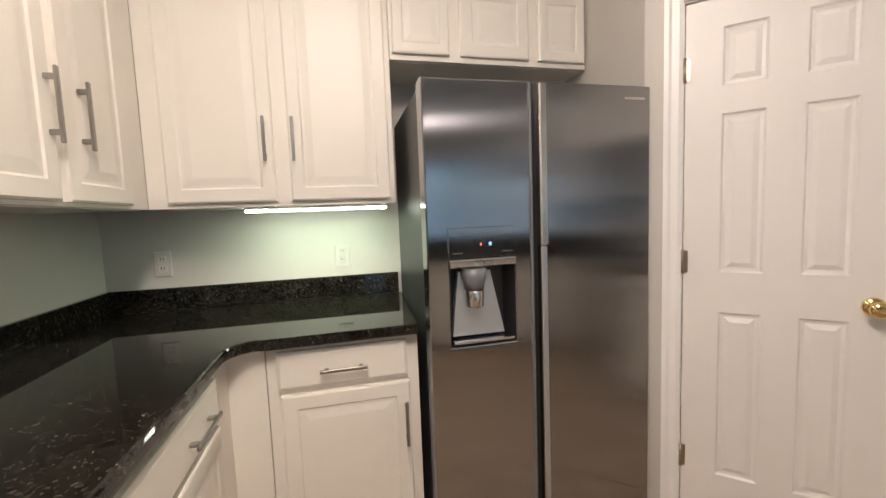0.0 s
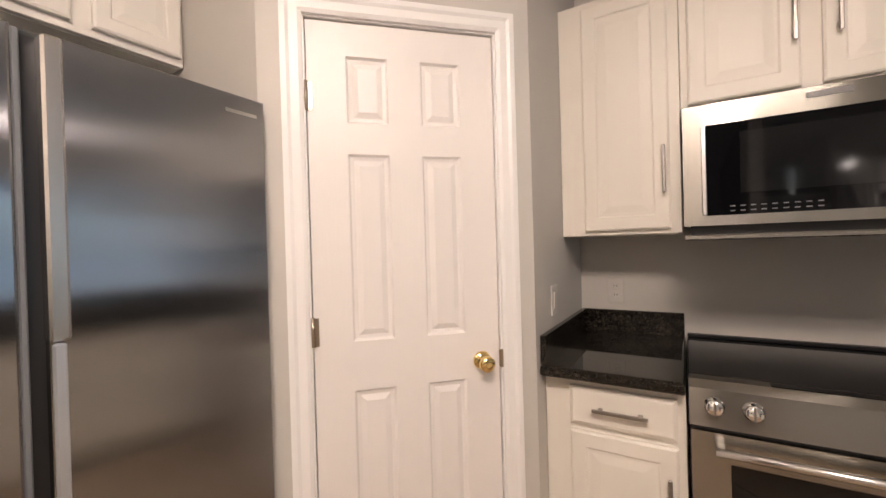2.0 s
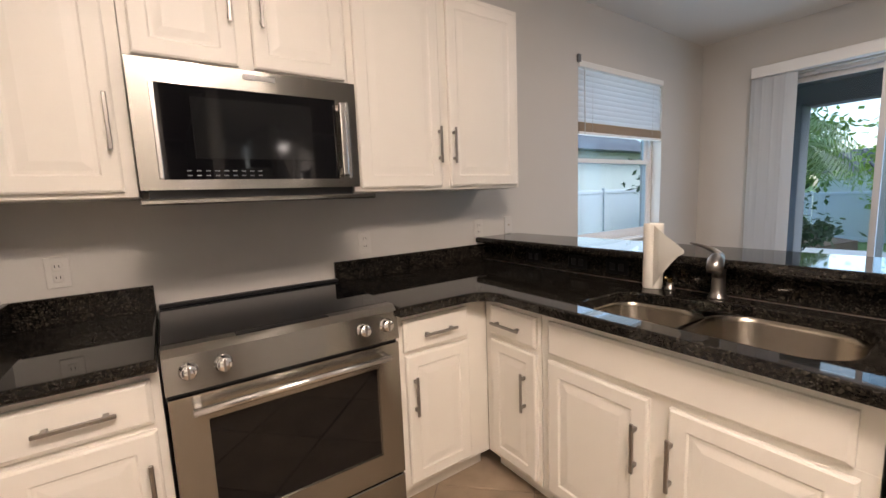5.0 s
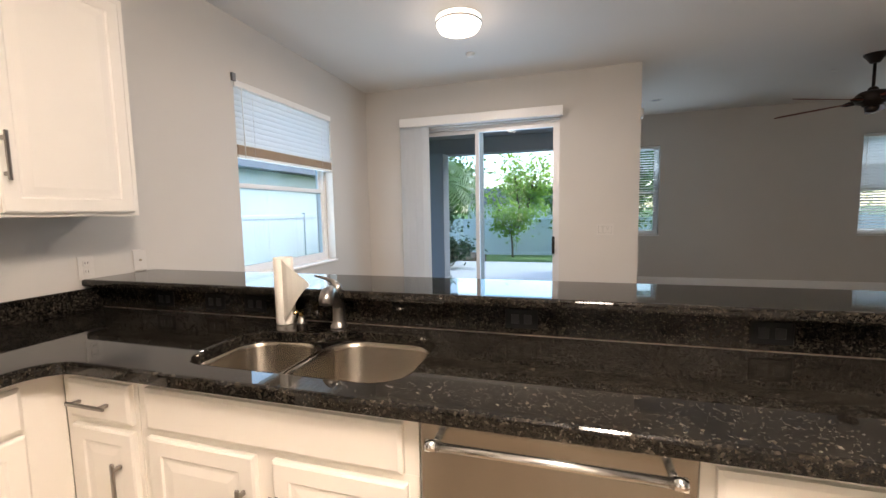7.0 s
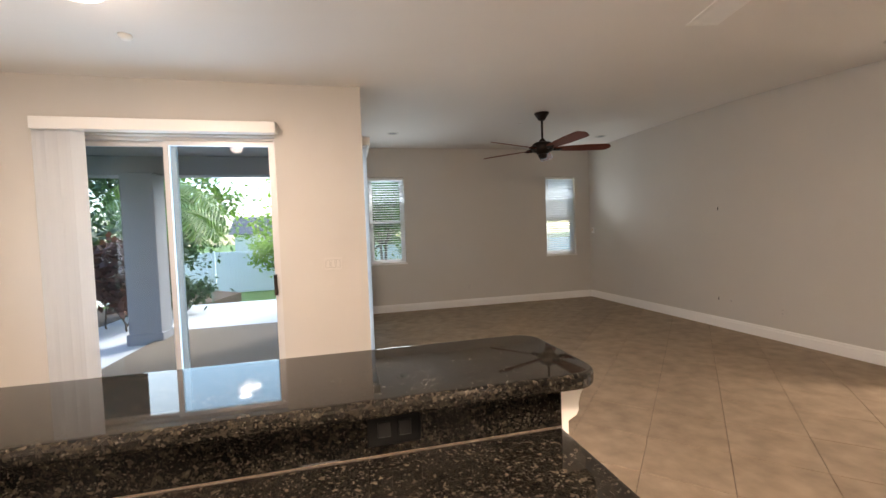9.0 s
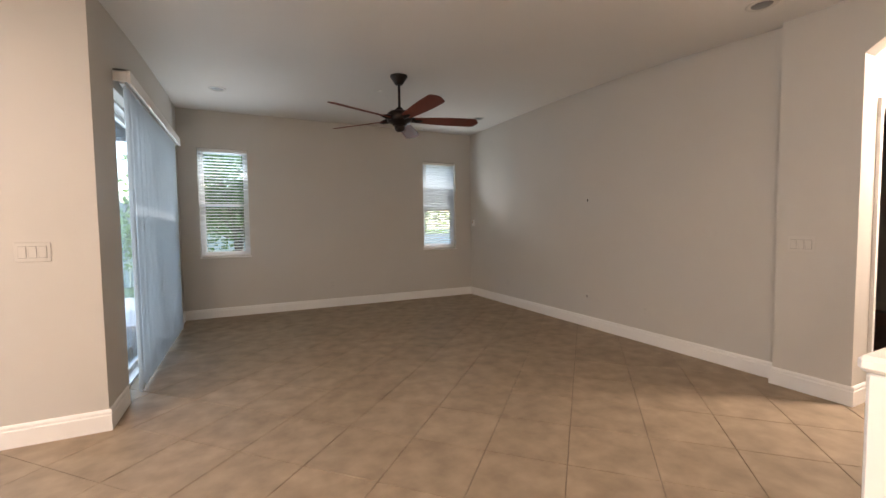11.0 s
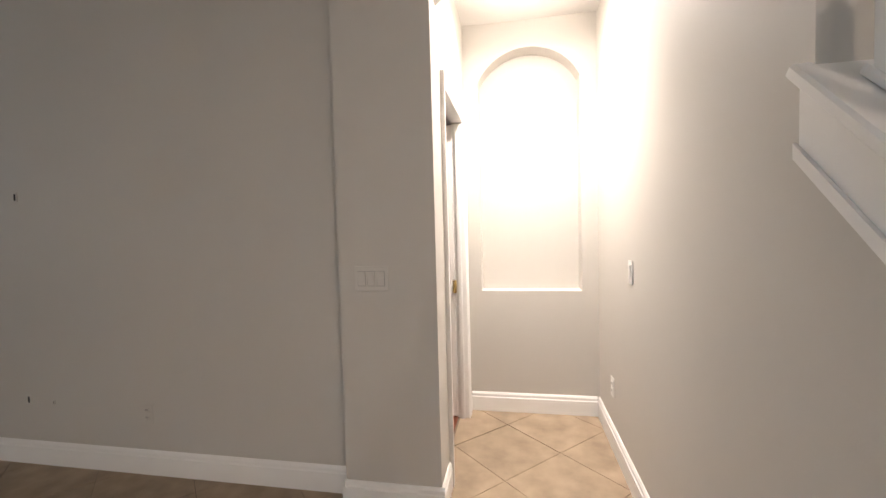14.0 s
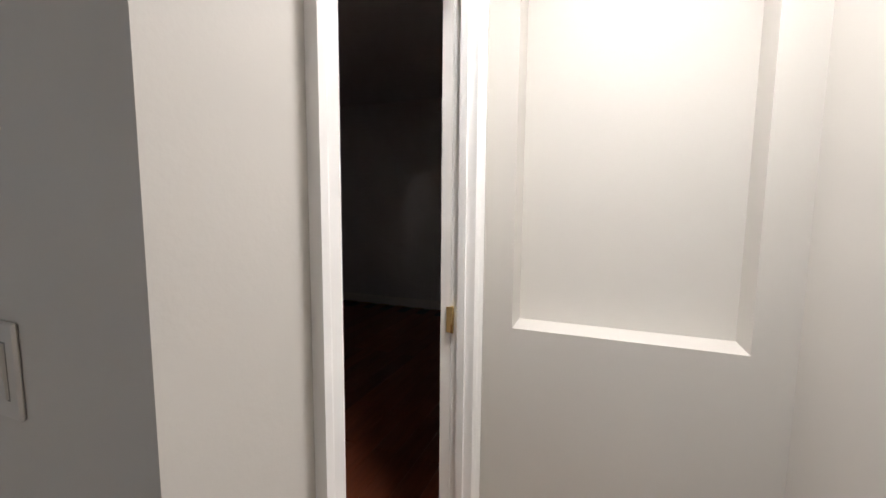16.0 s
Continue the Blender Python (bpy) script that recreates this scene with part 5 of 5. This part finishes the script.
plate("wall_switch", at(-0.50, 1.4395, RN) @ pose(0, 0, 1.12), 1, "paddle", "white rocker light switch beside the pantry", "light switch")
plate("wall_switch", at(-2.64, SL_Y + 0.0005, RP) @ pose(0, 0, 1.145), 3, "paddle", "white triple rocker switch beside the sliding door", "light switch")
plate("wall_switch", at(JOG_X + 0.0005, -2.13, RWs) @ pose(0, 0, 1.10), 3, "paddle", "white triple rocker switch beside the arch", "light switch")
plate("wall_switch", at(-7.79, HALL_Y1 - 0.0005, RN) @ pose(0, 0, 1.085), 1, "paddle", "white rocker light switch in the hall", "light switch", paint=M_WHITEPL)
plate("outlet", at(-8.20, HALL_Y1 - 0.0005, RN) @ pose(0, 0, 0.36), 1, "socket", OL + " near the hall baseboard", "outlet", "outlets", paint=M_WHITEPL)
plate("outlet", at(-5.0, FAR_Y + 0.0005, RP) @ pose(0, 0, 0.365), 1, "socket", OL.replace("white", "wall-coloured") + " near the baseboard", "outlet", "outlets", paint=M_WALL)
plate("outlet", at(FAM_X + 0.0005, -3.5, RWs) @ pose(0, 0, 0.34), 1, "socket", OL.replace("white", "wall-coloured") + " near the baseboard", "outlet", "outlets", paint=M_WALL)
plate("outlet", at(FAM_X + 0.0005, -6.03, RWs) @ pose(0, 0, 0.355), 1, "socket", OL.replace("white", "wall-coloured") + " near the baseboard", "outlet", "outlets", paint=M_WALL)
for y, z in ((-4.32, 1.57), (-4.32, 0.38), (-4.14, 0.372)):
    s = 0.75 if y < -4.2 else 0.35
    jk = thing("cable_stub", at(FAM_X + 0.0005, y, RWs) @ pose(0, 0, z), "dark low-voltage cable opening in the wall", "cable outlet", "cable stubs")
    part("ring", frame_bar(B(), -0.022 * s, 0.022 * s, -0.036 * s, 0.036 * s, 0.010 * s, -0.006, 0), M_PLATE, jk)
    part("box", box(B(), (-0.0125 * s, -0.003, -0.0265 * s), (0.0125 * s, -0.0005, 0.0265 * s)), M_BLACK, jk)
sn = thing("alarm_sensor", at(FAM_X + 0.0005, -7.10, RWs) @ pose(0, 0, 1.335), "small white wall sensor in the room corner", "sensor")
part("case", box(B(), (-0.03, -0.03, -0.055), (0.03, 0, 0.055), 0.006, 2), M_WHITEPL, sn)
part("lens", box(B(), (-0.018, -0.033, -0.005), (0.018, -0.029, 0.03), 0.002), M_TAN, sn)

# ---- lamps and ceiling things ----
kl = thing("ceiling_light", pose(-2.5, 0.7, CEIL), "linear white fluorescent ceiling fixture over the kitchen", "ceiling light")
part("housing", box(B(), (-0.16, -0.65, -0.05), (0.16, 0.65, -0.001), 0.006), M_WHITEPL, kl)
part("diffuser", box(B(), (-0.15, -0.63, -0.085), (0.15, 0.63, -0.0505), 0.02, 3), M_KLAMP, kl, "glowing acrylic diffuser")


def dome_light(x, y, r, label):
    ob = thing("ceiling_light", pose(x, y, CEIL), label, "ceiling light", "dome ceiling lights")
    part("base", lathe(B(), [(r * 1.0, -0.001), (r * 1.02, -0.004), (r * 1.0, -0.008)][::-1], n=32), M_WHITEPL, ob)
    part("ring", lathe(B(), [(r * 1.0, -0.040), (r * 1.035, -0.043), (r * 1.035, -0.049), (r * 0.99, -0.052)][::-1], n=32), M_SATIN, ob, "thin bright metal ring")
    part("diffuser", lathe(B(), [(r * 0.97, -0.0085), (r * 1.0, -0.025), (r * 0.985, -0.055), (r * 0.86, -0.09), (r * 0.5, -0.108), (0.01, -0.112)][::-1], n=32), M_LAMP, ob, "glowing white glass dome")
    part("finial", lathe(B(), [(0.004, -0.13), (0.009, -0.124), (0.006, -0.1125)], n=12), M_NICKEL, ob)
    return ob


dome_light(-1.5, -2.33, 0.165, "lit flush dome ceiling light over the dining nook")
dome_light(-8.08, -1.37, 0.15, "lit flush dome ceiling light in the hall")
ul = thing("under_cabinet_light", pose(-2.61, 2.53, UB), "lit slim light strip fixed under the wall cabinet", "strip light")
part("housing", box(B(), (-0.295, -0.045, -0.012), (0.295, 0.03, -0.001), 0.002), M_WHITEPL, ul)
part("diffuser", box(B(), (-0.292, -0.043, -0.022), (0.292, 0.028, -0.0125), 0.003), M_TUBE, ul, "glowing diffuser")
sd = thing("smoke_detector", pose(-1.43, -3.02, CEIL), "small round white ceiling smoke detector", "smoke detector")
part("case", lathe(B(), [(0.018, -0.03), (0.028, -0.026), (0.038, -0.012), (0.042, -0.001)], n=24), M_WHITEPL, sd)


def can_light(x, y):
    ob = thing("recessed_light", pose(x, y, ceiling_z(x, y)), "unlit recessed ceiling downlight with a white trim ring", "recessed light", "recessed lights")
    part("trim_ring", lathe(B(), [(0.062, -0.001), (0.066, -0.008), (0.09, -0.006), (0.095, -0.001)], n=28), M_PLATE, ob)
    part("baffle", lathe(B(), [(0.01, -0.0035), (0.06, -0.0035), (0.062, -0.002)], n=24), M_GREYPL, ob)
    return ob


for p in ((-3.52, -6.12), (-7.08, -6.12), (-7.0, -2.2), (-3.6, -2.06)):
    can_light(*p)
vt = thing("ceiling_vent", pose(-5.17, -2.08, CEIL, 0, 0, 78), "white louvred air vent in the ceiling", "air vent")
part("frame", frame_bar(B(), -0.2, 0.2, -0.11, 0.11, 0.025, -0.009, -0.001), M_WHITEPL, vt, m=pose(0, 0, 0, 90))
part("backing", box(B(), (-0.18, -0.09, -0.002), (0.18, 0.09, -0.0005)), M_GREYPL, vt)
for k in range(7):
    part("slat", box(B(), (-0.178, -0.012, -0.0008), (0.178, 0.012, 0.0008)), M_WHITEPL, vt, m=pose(0, -0.075 + k * 0.025, -0.006, -24, 0, 0))
_sp = thing("ceiling_sensor", pose(-5.28, -5.42, ceiling_z(-5.28, -5.42)), "tiny white ceiling sprinkler cover", "sprinkler")
part("cover", lathe(B(), [(0.02, -0.012), (0.032, -0.008), (0.034, -0.001)], n=20), M_WHITEPL, _sp)

# ---- ceiling fan ----
FAN = (-5.315, -4.82)
fan = thing("ceiling_fan", pose(FAN[0], FAN[1], ceiling_z(*FAN)), "dark bronze ceiling fan with five cherry blades", "ceiling fan")
part("canopy", lathe(B(), [(0.026, -0.100), (0.040, -0.096), (0.062, -0.06), (0.088, -0.022), (0.094, -0.016), (0.094, 0.004)], n=28), M_BRONZE, fan)
part("downrod", cyl(B(), (0, 0, -0.36), (0, 0, -0.095), 0.014, n=14), M_BRONZE, fan)
part("collar", lathe(B(), [(0.045, -0.372), (0.040, -0.35), (0.024, -0.335), (0.016, -0.332)], n=20), M_BRONZE, fan)
part("motor", lathe(B(), [(0.055, -0.535), (0.075, -0.530), (0.082, -0.512), (0.118, -0.500), (0.135, -0.482), (0.142, -0.455), (0.142, -0.432), (0.130, -0.405), (0.105, -0.385), (0.060, -0.372), (0.045, -0.37)], n=36), M_BRONZE, fan)
part("cap", lathe(B(), [(0.008, -0.600), (0.030, -0.596), (0.050, -0.580), (0.058, -0.555), (0.056, -0.536)], n=24), M_BRONZE, fan)


def fan_blade():
    bm = B()
    n, r0, r1 = 18, 0.165, 0.885
    prev = None
    for i in range(n + 1):
        u = i / n
        r = r0 + (r1 - r0) * u
        w = (0.050 + 0.032 * math.sin(min(1, u * 1.4) * math.pi / 2)) * (1.0 if u < 0.9 else math.sqrt(max(0.03, 1 - ((u - 0.9) / 0.102) ** 2)))
        row = [bm.verts.new((r, s * w, z - s * w * 0.26)) for s, z in ((-1, 0.003), (1, 0.003), (1, -0.003), (-1, -0.003))]
        if prev:
            for k in range(4):
                bm.faces.new((prev[k], prev[(k + 1) % 4], row[(k + 1) % 4], row[k]))
        else:
            bm.faces.new(row)
        prev = row
    bm.faces.new(prev)
    bmesh.ops.recalc_face_normals(bm, faces=bm.faces)
    return bm


_src = None
for k in range(5):
    mm = pose(0, 0, -0.468, 0, 0, 22.5 + 72 * k)
    if _src is None:
        _src = part("blade", fan_blade(), M_BLADE, fan, "cherry wood blade", m=mm)
        _arm = part("blade_arm", tube(B(), [(0.10, 0, 0.008), (0.16, 0, 0.002), (0.21, 0, -0.004), (0.25, 0, -0.005)], [0.030, 0.028, 0.022, 0.010], 8), M_BRONZE, fan, m=mm)
    else:
        again("blade", _src, fan, mm)
        again("blade_arm", _arm, fan, mm)

# ---- outdoors ----


def ground_z(x, y):
    return -0.14 - 0.45 * min(1.0, max(0.0, (-y - 9.0) / 8.0))


_b = B()
_gx = [-300, -60, -20, -12, -6, 0, 6, 12, 20, 60, 300]
_gy = [-300, -60, -26, -17, -15, -13, -11, -9, -5, 0, 10, 60, 300]
_gv = [[_b.verts.new((x, y, ground_z(x, y))) for x in _gx] for y in _gy]
for j in range(len(_gy) - 1):
    for i in range(len(_gx) - 1):
        _b.faces.new((_gv[j][i], _gv[j][i + 1], _gv[j + 1][i + 1], _gv[j + 1][i])).smooth = True
solid("ground", _b, M_GRASS, "green lawn reaching away behind the house", "ground")
solid("patio", box(B(), (RET_X + 0.2, -10.4, -0.2), (1.6, SL_Y - 0.2, -0.05), 0.01), M_CONC, "pale concrete patio slab", "patio")
solid("planting_bed", prism(B(), [(0.75, -7.6), (2.3, -7.2), (3.0, -10.5), (1.2, -13.4), (0.2, -12.4), (0.55, -10.6)], -0.3, -0.06), M_SOIL, "brown mulched planting bed beside the patio", "planting bed")
lan = thing("patio_cover", pose(-1.0, -5.4, 0), "dark covered patio ceiling on a grey stucco beam and column", "patio roof", kind="structure")
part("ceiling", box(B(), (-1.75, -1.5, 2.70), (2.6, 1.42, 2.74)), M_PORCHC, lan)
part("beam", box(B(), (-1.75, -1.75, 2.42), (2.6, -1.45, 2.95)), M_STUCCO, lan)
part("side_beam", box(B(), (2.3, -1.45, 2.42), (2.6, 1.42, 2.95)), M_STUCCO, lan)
part("roof", box(B(), (-1.75, -2.1, 2.95), (3.0, 1.42, 3.0)), M_ROOF, lan)
col = thing("porch_column", pose(0.10, -6.75, -0.05), "square grey stucco porch column", "column")
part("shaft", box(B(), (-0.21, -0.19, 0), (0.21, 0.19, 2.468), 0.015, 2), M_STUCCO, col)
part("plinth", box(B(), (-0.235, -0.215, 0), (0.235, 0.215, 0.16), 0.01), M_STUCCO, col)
pl = thing("porch_light", pose(-1.45, -5.4, 2.70), "lit recessed porch ceiling light", "porch light")
part("trim_ring", lathe(B(), [(0.06, -0.001), (0.066, -0.008), (0.09, -0.006), (0.095, -0.001)], n=24), M_WHITEPL, pl)
part("diffuser", lathe(B(), [(0.01, -0.006), (0.058, -0.006), (0.06, -0.002)], n=24), M_LAMP, pl, "glowing lens")


def fence(name, m, length, h, label):
    ob = thing(name, m, label, "fence")
    n = int(length / 2.4)
    src = s2 = s3 = s4 = None
    for k in range(n + 1):
        mm = pose(k * 2.4, 0, 0)
        if src is None:
            bm = box(B(), (-0.055, -0.04, -0.4), (0.055, 0.04, h + 0.03))
            box(bm, (-0.062, -0.047, h + 0.03), (0.062, 0.047, h + 0.045), 0.008)
            src = part("post", bm, M_FENCE, ob, m=mm)
        else:
            again("post", src, ob, mm)
        if k < n:
            if s2 is None:
                bm = B()
                for i in range(15):
                    x = 0.075 + i * 0.15
                    box(bm, (x + 0.0015, -0.012, 0.1), (x + 0.1485, 0.012, h - 0.06))
                s2 = part("panel", bm, M_FENCE, ob, m=mm)
                s3 = part("rail", box(B(), (0.065, -0.03, h - 0.1), (2.335, 0.03, h), 0.008), M_FENCE, ob, m=mm)
                s4 = part("rail", box(B(), (0.065, -0.03, 0.02), (2.335, 0.03, 0.14), 0.008), M_FENCE, ob, m=mm)
            else:
                again("panel", s2, ob, mm)
                again("rail", s3, ob, mm)
                again("rail", s4, ob, mm)
    return ob


fence("fence", pose(-17, -17.0, -0.6), 21.6, 1.60, "white vinyl privacy fence along the back of the garden")
fence("fence", pose(4.4, -15.9, -0.45, 0, 0, 90), 21.6, 1.80, "white vinyl privacy fence beside the house")
nb = thing("neighbour_house", pose(8.0, -4.0, -0.3), "beige stucco neighbouring house wall behind the fence", "house")
part("wall", box(B(), (0, -13, 0), (6, 9, 3.2)), M_STUCCOL, nb)
part("roof", prism(B(), [(-0.6, 3.2), (6.6, 3.2), (3.0, 5.2)], -13.6, 9.6, "y"), M_ROOF, nb)
nb2 = thing("neighbour_house", pose(-2.0, -52, -0.6), "distant grey-roofed house behind garden trees", "house")
part("wall", box(B(), (0, -6, 0), (12, 0, 2.8)), M_STUCCOL, nb2)
part("roof", prism(B(), [(-6.6, 2.8), (0.6, 2.8), (-3.0, 5.0)], -0.6, 12.6, "x"), M_ROOF, nb2)


def leaves(rng, centres, spread, n, size, droop=0.0):
    vs, fs = [], []
    for _ in range(n):
        c = centres[rng.integers(len(centres))]
        p = c + rng.normal(0, spread, 3) * (1, 1, 0.75)
        a, e, w = rng.uniform(0, 6.283), rng.normal(-0.3 - droop, 0.5), rng.uniform(0.7, 1.3)
        d = np.array((math.cos(a) * math.cos(e), math.sin(a) * math.cos(e), math.sin(e))) * size * w
        s = np.array((-math.sin(a), math.cos(a), rng.normal(0, 0.4))) * size * 0.28 * w
        k = len(vs)
        vs += [p, p + d * 0.5 + s, p + d, p + d * 0.5 - s]
        fs.append((k, k + 1, k + 2, k + 3))
    return vs, fs


def tree(name, x, y, h, r, material, label, seed, n=2600, size=0.13, trunk_r=0.07, low=0.4, trunks=1):
    rng = np.random.default_rng(seed)
    z = ground_z(x, y)
    ob = thing(name, pose(x, y, z), label, "tree" if trunk_r > 0.02 else "shrub")
    bm = B()
    tips = []
    for t in range(trunks):
        off = rng.normal(0, 0.05 * trunks, 2)
        fork = np.array((off[0] + rng.normal(0, 0.12), off[1] + rng.normal(0, 0.12), h * low))
        base = np.array((off[0], off[1], -0.05))
        tube(bm, [base, base * 0.5 + fork * 0.5 + rng.normal(0, 0.04, 3), fork], [trunk_r, trunk_r * 0.8, trunk_r * 0.65], 8)
        for _ in range(max(3, 8 // trunks)):
            a = rng.uniform(0, 6.283)
            rr = r * rng.uniform(0.35, 0.95)
            tip = np.array((fork[0] + rr * math.cos(a), fork[1] + rr * math.sin(a), h * rng.uniform(low + 0.12, 0.95)))
            midp = fork * 0.45 + tip * 0.55 + rng.normal(0, 0.08 * r, 3) - np.array((0, 0, 0.05 * h))
            tube(bm, [fork, midp, tip], [trunk_r * 0.5, trunk_r * 0.3, trunk_r * 0.1], 6)
            tips += [tip, midp * 0.4 + tip * 0.6]
            for _ in range(2):
                t2 = midp * 0.5 + tip * 0.5 + rng.normal(0, 0.28 * r, 3)
                tube(bm, [midp * 0.6 + tip * 0.4, t2], [trunk_r * 0.2, trunk_r * 0.06], 5)
                tips.append(t2)
    part("trunk", bm, M_BARK, ob, "brown branching trunk")
    vs, fs = leaves(rng, tips, r * 0.2, n, size)
    me = bpy.data.meshes.new("crown")
    me.from_pydata(vs, [], fs)
    me.materials.append(material)
    cr = new("crown", me)
    cr.parent = ob
    return ob


def palm(x, y, h, label, seed, n=14, ln=1.7):
    rng = np.random.default_rng(seed)
    ob = thing("palm_tree", pose(x, y, ground_z(x, y)), label, "palm tree")
    part("trunk", tube(B(), [(0, 0, -0.05), (0.04, 0.02, h * 0.5), (0.02, 0.05, h)], [0.11, 0.085, 0.07], 10), M_BARK, ob, "grey ringed trunk")
    for k in range(n):
        a = 2 * math.pi * k / n + rng.normal(0, 0.12)
        up = rng.uniform(0.1, 0.9)
        bm = B()
        m = 22
        pts = []
        for i in range(m + 1):
            u = i / m
            rr = ln * u * (1 - 0.18 * u)
            pts.append(Vector((rr * math.cos(a), rr * math.sin(a), h + ln * (up * u - (0.55 + up * 0.75) * u * u))))
        tube(bm, pts[::2], [0.014 * (1 - 0.8 * i / (m // 2)) for i in range(m // 2 + 1)], 5)
        for i in range(2, m):
            d = (pts[i + 1] - pts[i]).normalized()
            side = d.cross(Vector((0, 0, 1))).normalized()
            L = 0.42 * math.sin(math.pi * (0.12 + 0.8 * i / m))
            for s in (-1, 1):
                q = pts[i]
                tip = q + side * s * L + d * 0.18 - Vector((0, 0, 0.35 * L))
                w = d * 0.016
                v = [bm.verts.new(c) for c in (q - w, q + w, q * 0.4 + tip * 0.6 + w, tip, q * 0.4 + tip * 0.6 - w)]
                bm.faces.new(v)
        part("frond", bm, M_LEAF, ob, "arching green frond")
    return ob


tree("garden_tree", -0.40, -15.2, 2.15, 0.85, M_LEAFL, "young light-green garden tree with a slim trunk", 3, 1500, 0.15, 0.045, 0.42)
tree("garden_tree", -3.5, -14.6, 4.4, 1.7, M_LEAF, "leafy green tree beside the fence", 5, 4200, 0.17, 0.09, 0.3)
tree("garden_tree", 1.9, -12.6, 3.6, 1.3, M_LEAFD, "dark green tree at the side of the garden", 7, 3600, 0.16, 0.08, 0.3)
palm(1.05, -9.7, 2.2, "feathery garden palm beside the patio", 11)
palm(1.5, -11.2, 2.9, "tall feathery garden palm", 12, 12, 1.9)
tree("shrub", 0.75, -8.9, 1.15, 0.55, M_LEAFD, "low dark green shrub beside the patio", 13, 1500, 0.14, 0.018, 0.15, 4)
tree("shrub", 0.95, -7.75, 1.75, 0.5, M_LEAFR, "dark red-leaved shrub behind the column", 14, 1200, 0.17, 0.018, 0.25, 4)
tree("shrub", 1.6, -7.9, 2.3, 0.7, M_LEAFD, "dense green shrub behind the column", 15, 1800, 0.15, 0.018, 0.2, 4)
tree("garden_tree", -3.6, -9.6, 3.6, 1.0, M_LEAF, "slender tree outside the living room window", 17, 2200, 0.15, 0.05, 0.38, 2)
tree("garden_tree", -6.9, -11.5, 2.6, 0.9, M_LEAF, "small tree outside the far window", 18, 1500, 0.15, 0.045, 0.4)
for k, (tx, ty, th, tr) in enumerate(((-9, -24, 6.5, 2.8), (-5.5, -25, 7.0, 2.8), (0.8, -30, 5.0, 2.8), (5.5, -24, 6.5, 2.8), (9, -26, 8, 3.2), (-14, -25, 7.5, 3))):
    tree("background_tree", tx, ty, th, tr, (M_LEAF, M_LEAFD, M_LEAFL)[k % 3], "tall leafy tree standing behind the fence", 30 + k, 2600, 0.36, 0.15, 0.3)

# ---- floor tiles, laid on the diagonal ----
PITCH, U0, V0, GAP = 0.443, -7.03, -4.837, 0.004
R2 = math.sqrt(2)
_tile = None
_rest_v, _rest_f = [], []


def tile_bm():
    h = PITCH / 2 - GAP / 2
    bm = B()
    e = 0.003
    lo = [bm.verts.new((sx * h, sy * h, -0.006)) for sx, sy in ((-1, -1), (1, -1), (1, 1), (-1, 1))]
    m1 = [bm.verts.new((sx * h, sy * h, -0.002)) for sx, sy in ((-1, -1), (1, -1), (1, 1), (-1, 1))]
    hi = [bm.verts.new((sx * (h - e), sy * (h - e), 0.0)) for sx, sy in ((-1, -1), (1, -1), (1, 1), (-1, 1))]
    for a, b in ((lo, m1), (m1, hi)):
        for k in range(4):
            bm.faces.new((a[k], a[(k + 1) % 4], b[(k + 1) % 4], b[k]))
    bm.faces.new(hi)
    return bm


ZONES = ((-7.62, -7.32, -2.85, -0.6), (-2.85, -3.88, 0.1, 2.7), (-4.6, -0.6, -2.85, 2.7), (-8.66, -1.88, -7.62, -0.86))


def clipped(poly, zone):
    """The part of an outline that lies in an upright rectangle."""
    for axis, edge, sign in ((0, zone[0], 1), (1, zone[1], 1), (0, zone[2], -1), (1, zone[3], -1)):
        out = []
        for k, p in enumerate(poly):
            q = poly[k - 1]
            dp, dq = sign * (p[axis] - edge), sign * (q[axis] - edge)
            if (dp > 0) != (dq > 0):
                f = dq / (dq - dp)
                out.append((q[0] + f * (p[0] - q[0]), q[1] + f * (p[1] - q[1])))
            if dp > 0:
                out.append(p)
        poly = out
        if len(poly) < 3:
            return []
    return poly


for i in range(-30, 45):
    for j in range(-30, 45):
        u, v = U0 + (i + 0.5) * PITCH, V0 + (j + 0.5) * PITCH
        x, y = (u + v) / R2, (u - v) / R2
        h = (PITCH - GAP) / R2
        outline = [(x - h, y), (x, y - h), (x + h, y), (x, y + h)]
        for zone in ZONES:
            whole = zone[0] < x - h and x + h < zone[2] and zone[1] < y - h and y + h < zone[3]
            if whole and (y > -6.4 and x < -2.7 or zone[3] < 0 or -0.4 < y < 1.2):
                mm = pose(x, y, 0, 0, 0, 45)
                if _tile is None:
                    _tile = part("tile", tile_bm(), M_TILE, floor, m=mm)
                else:
                    again("tile", _tile, floor, mm)
                continue
            pl = clipped(outline, zone)
            if pl:
                k, n = len(_rest_v), len(pl)
                _rest_v += [(*p, -0.006) for p in pl] + [(*p, 0.0) for p in pl]
                _rest_f.append(tuple(range(k + n, k + 2 * n)))
                _rest_f += [(k + a, k + (a + 1) % n, k + n + (a + 1) % n, k + n + a) for a in range(n)]
_me = bpy.data.meshes.new("far_tiles")
_me.from_pydata(_rest_v, [], _rest_f)
_me.materials.append(M_TILE)
_ft = new("far_tiles", _me)
_ft.parent = floor
tagged(_ft, kind="stuff")
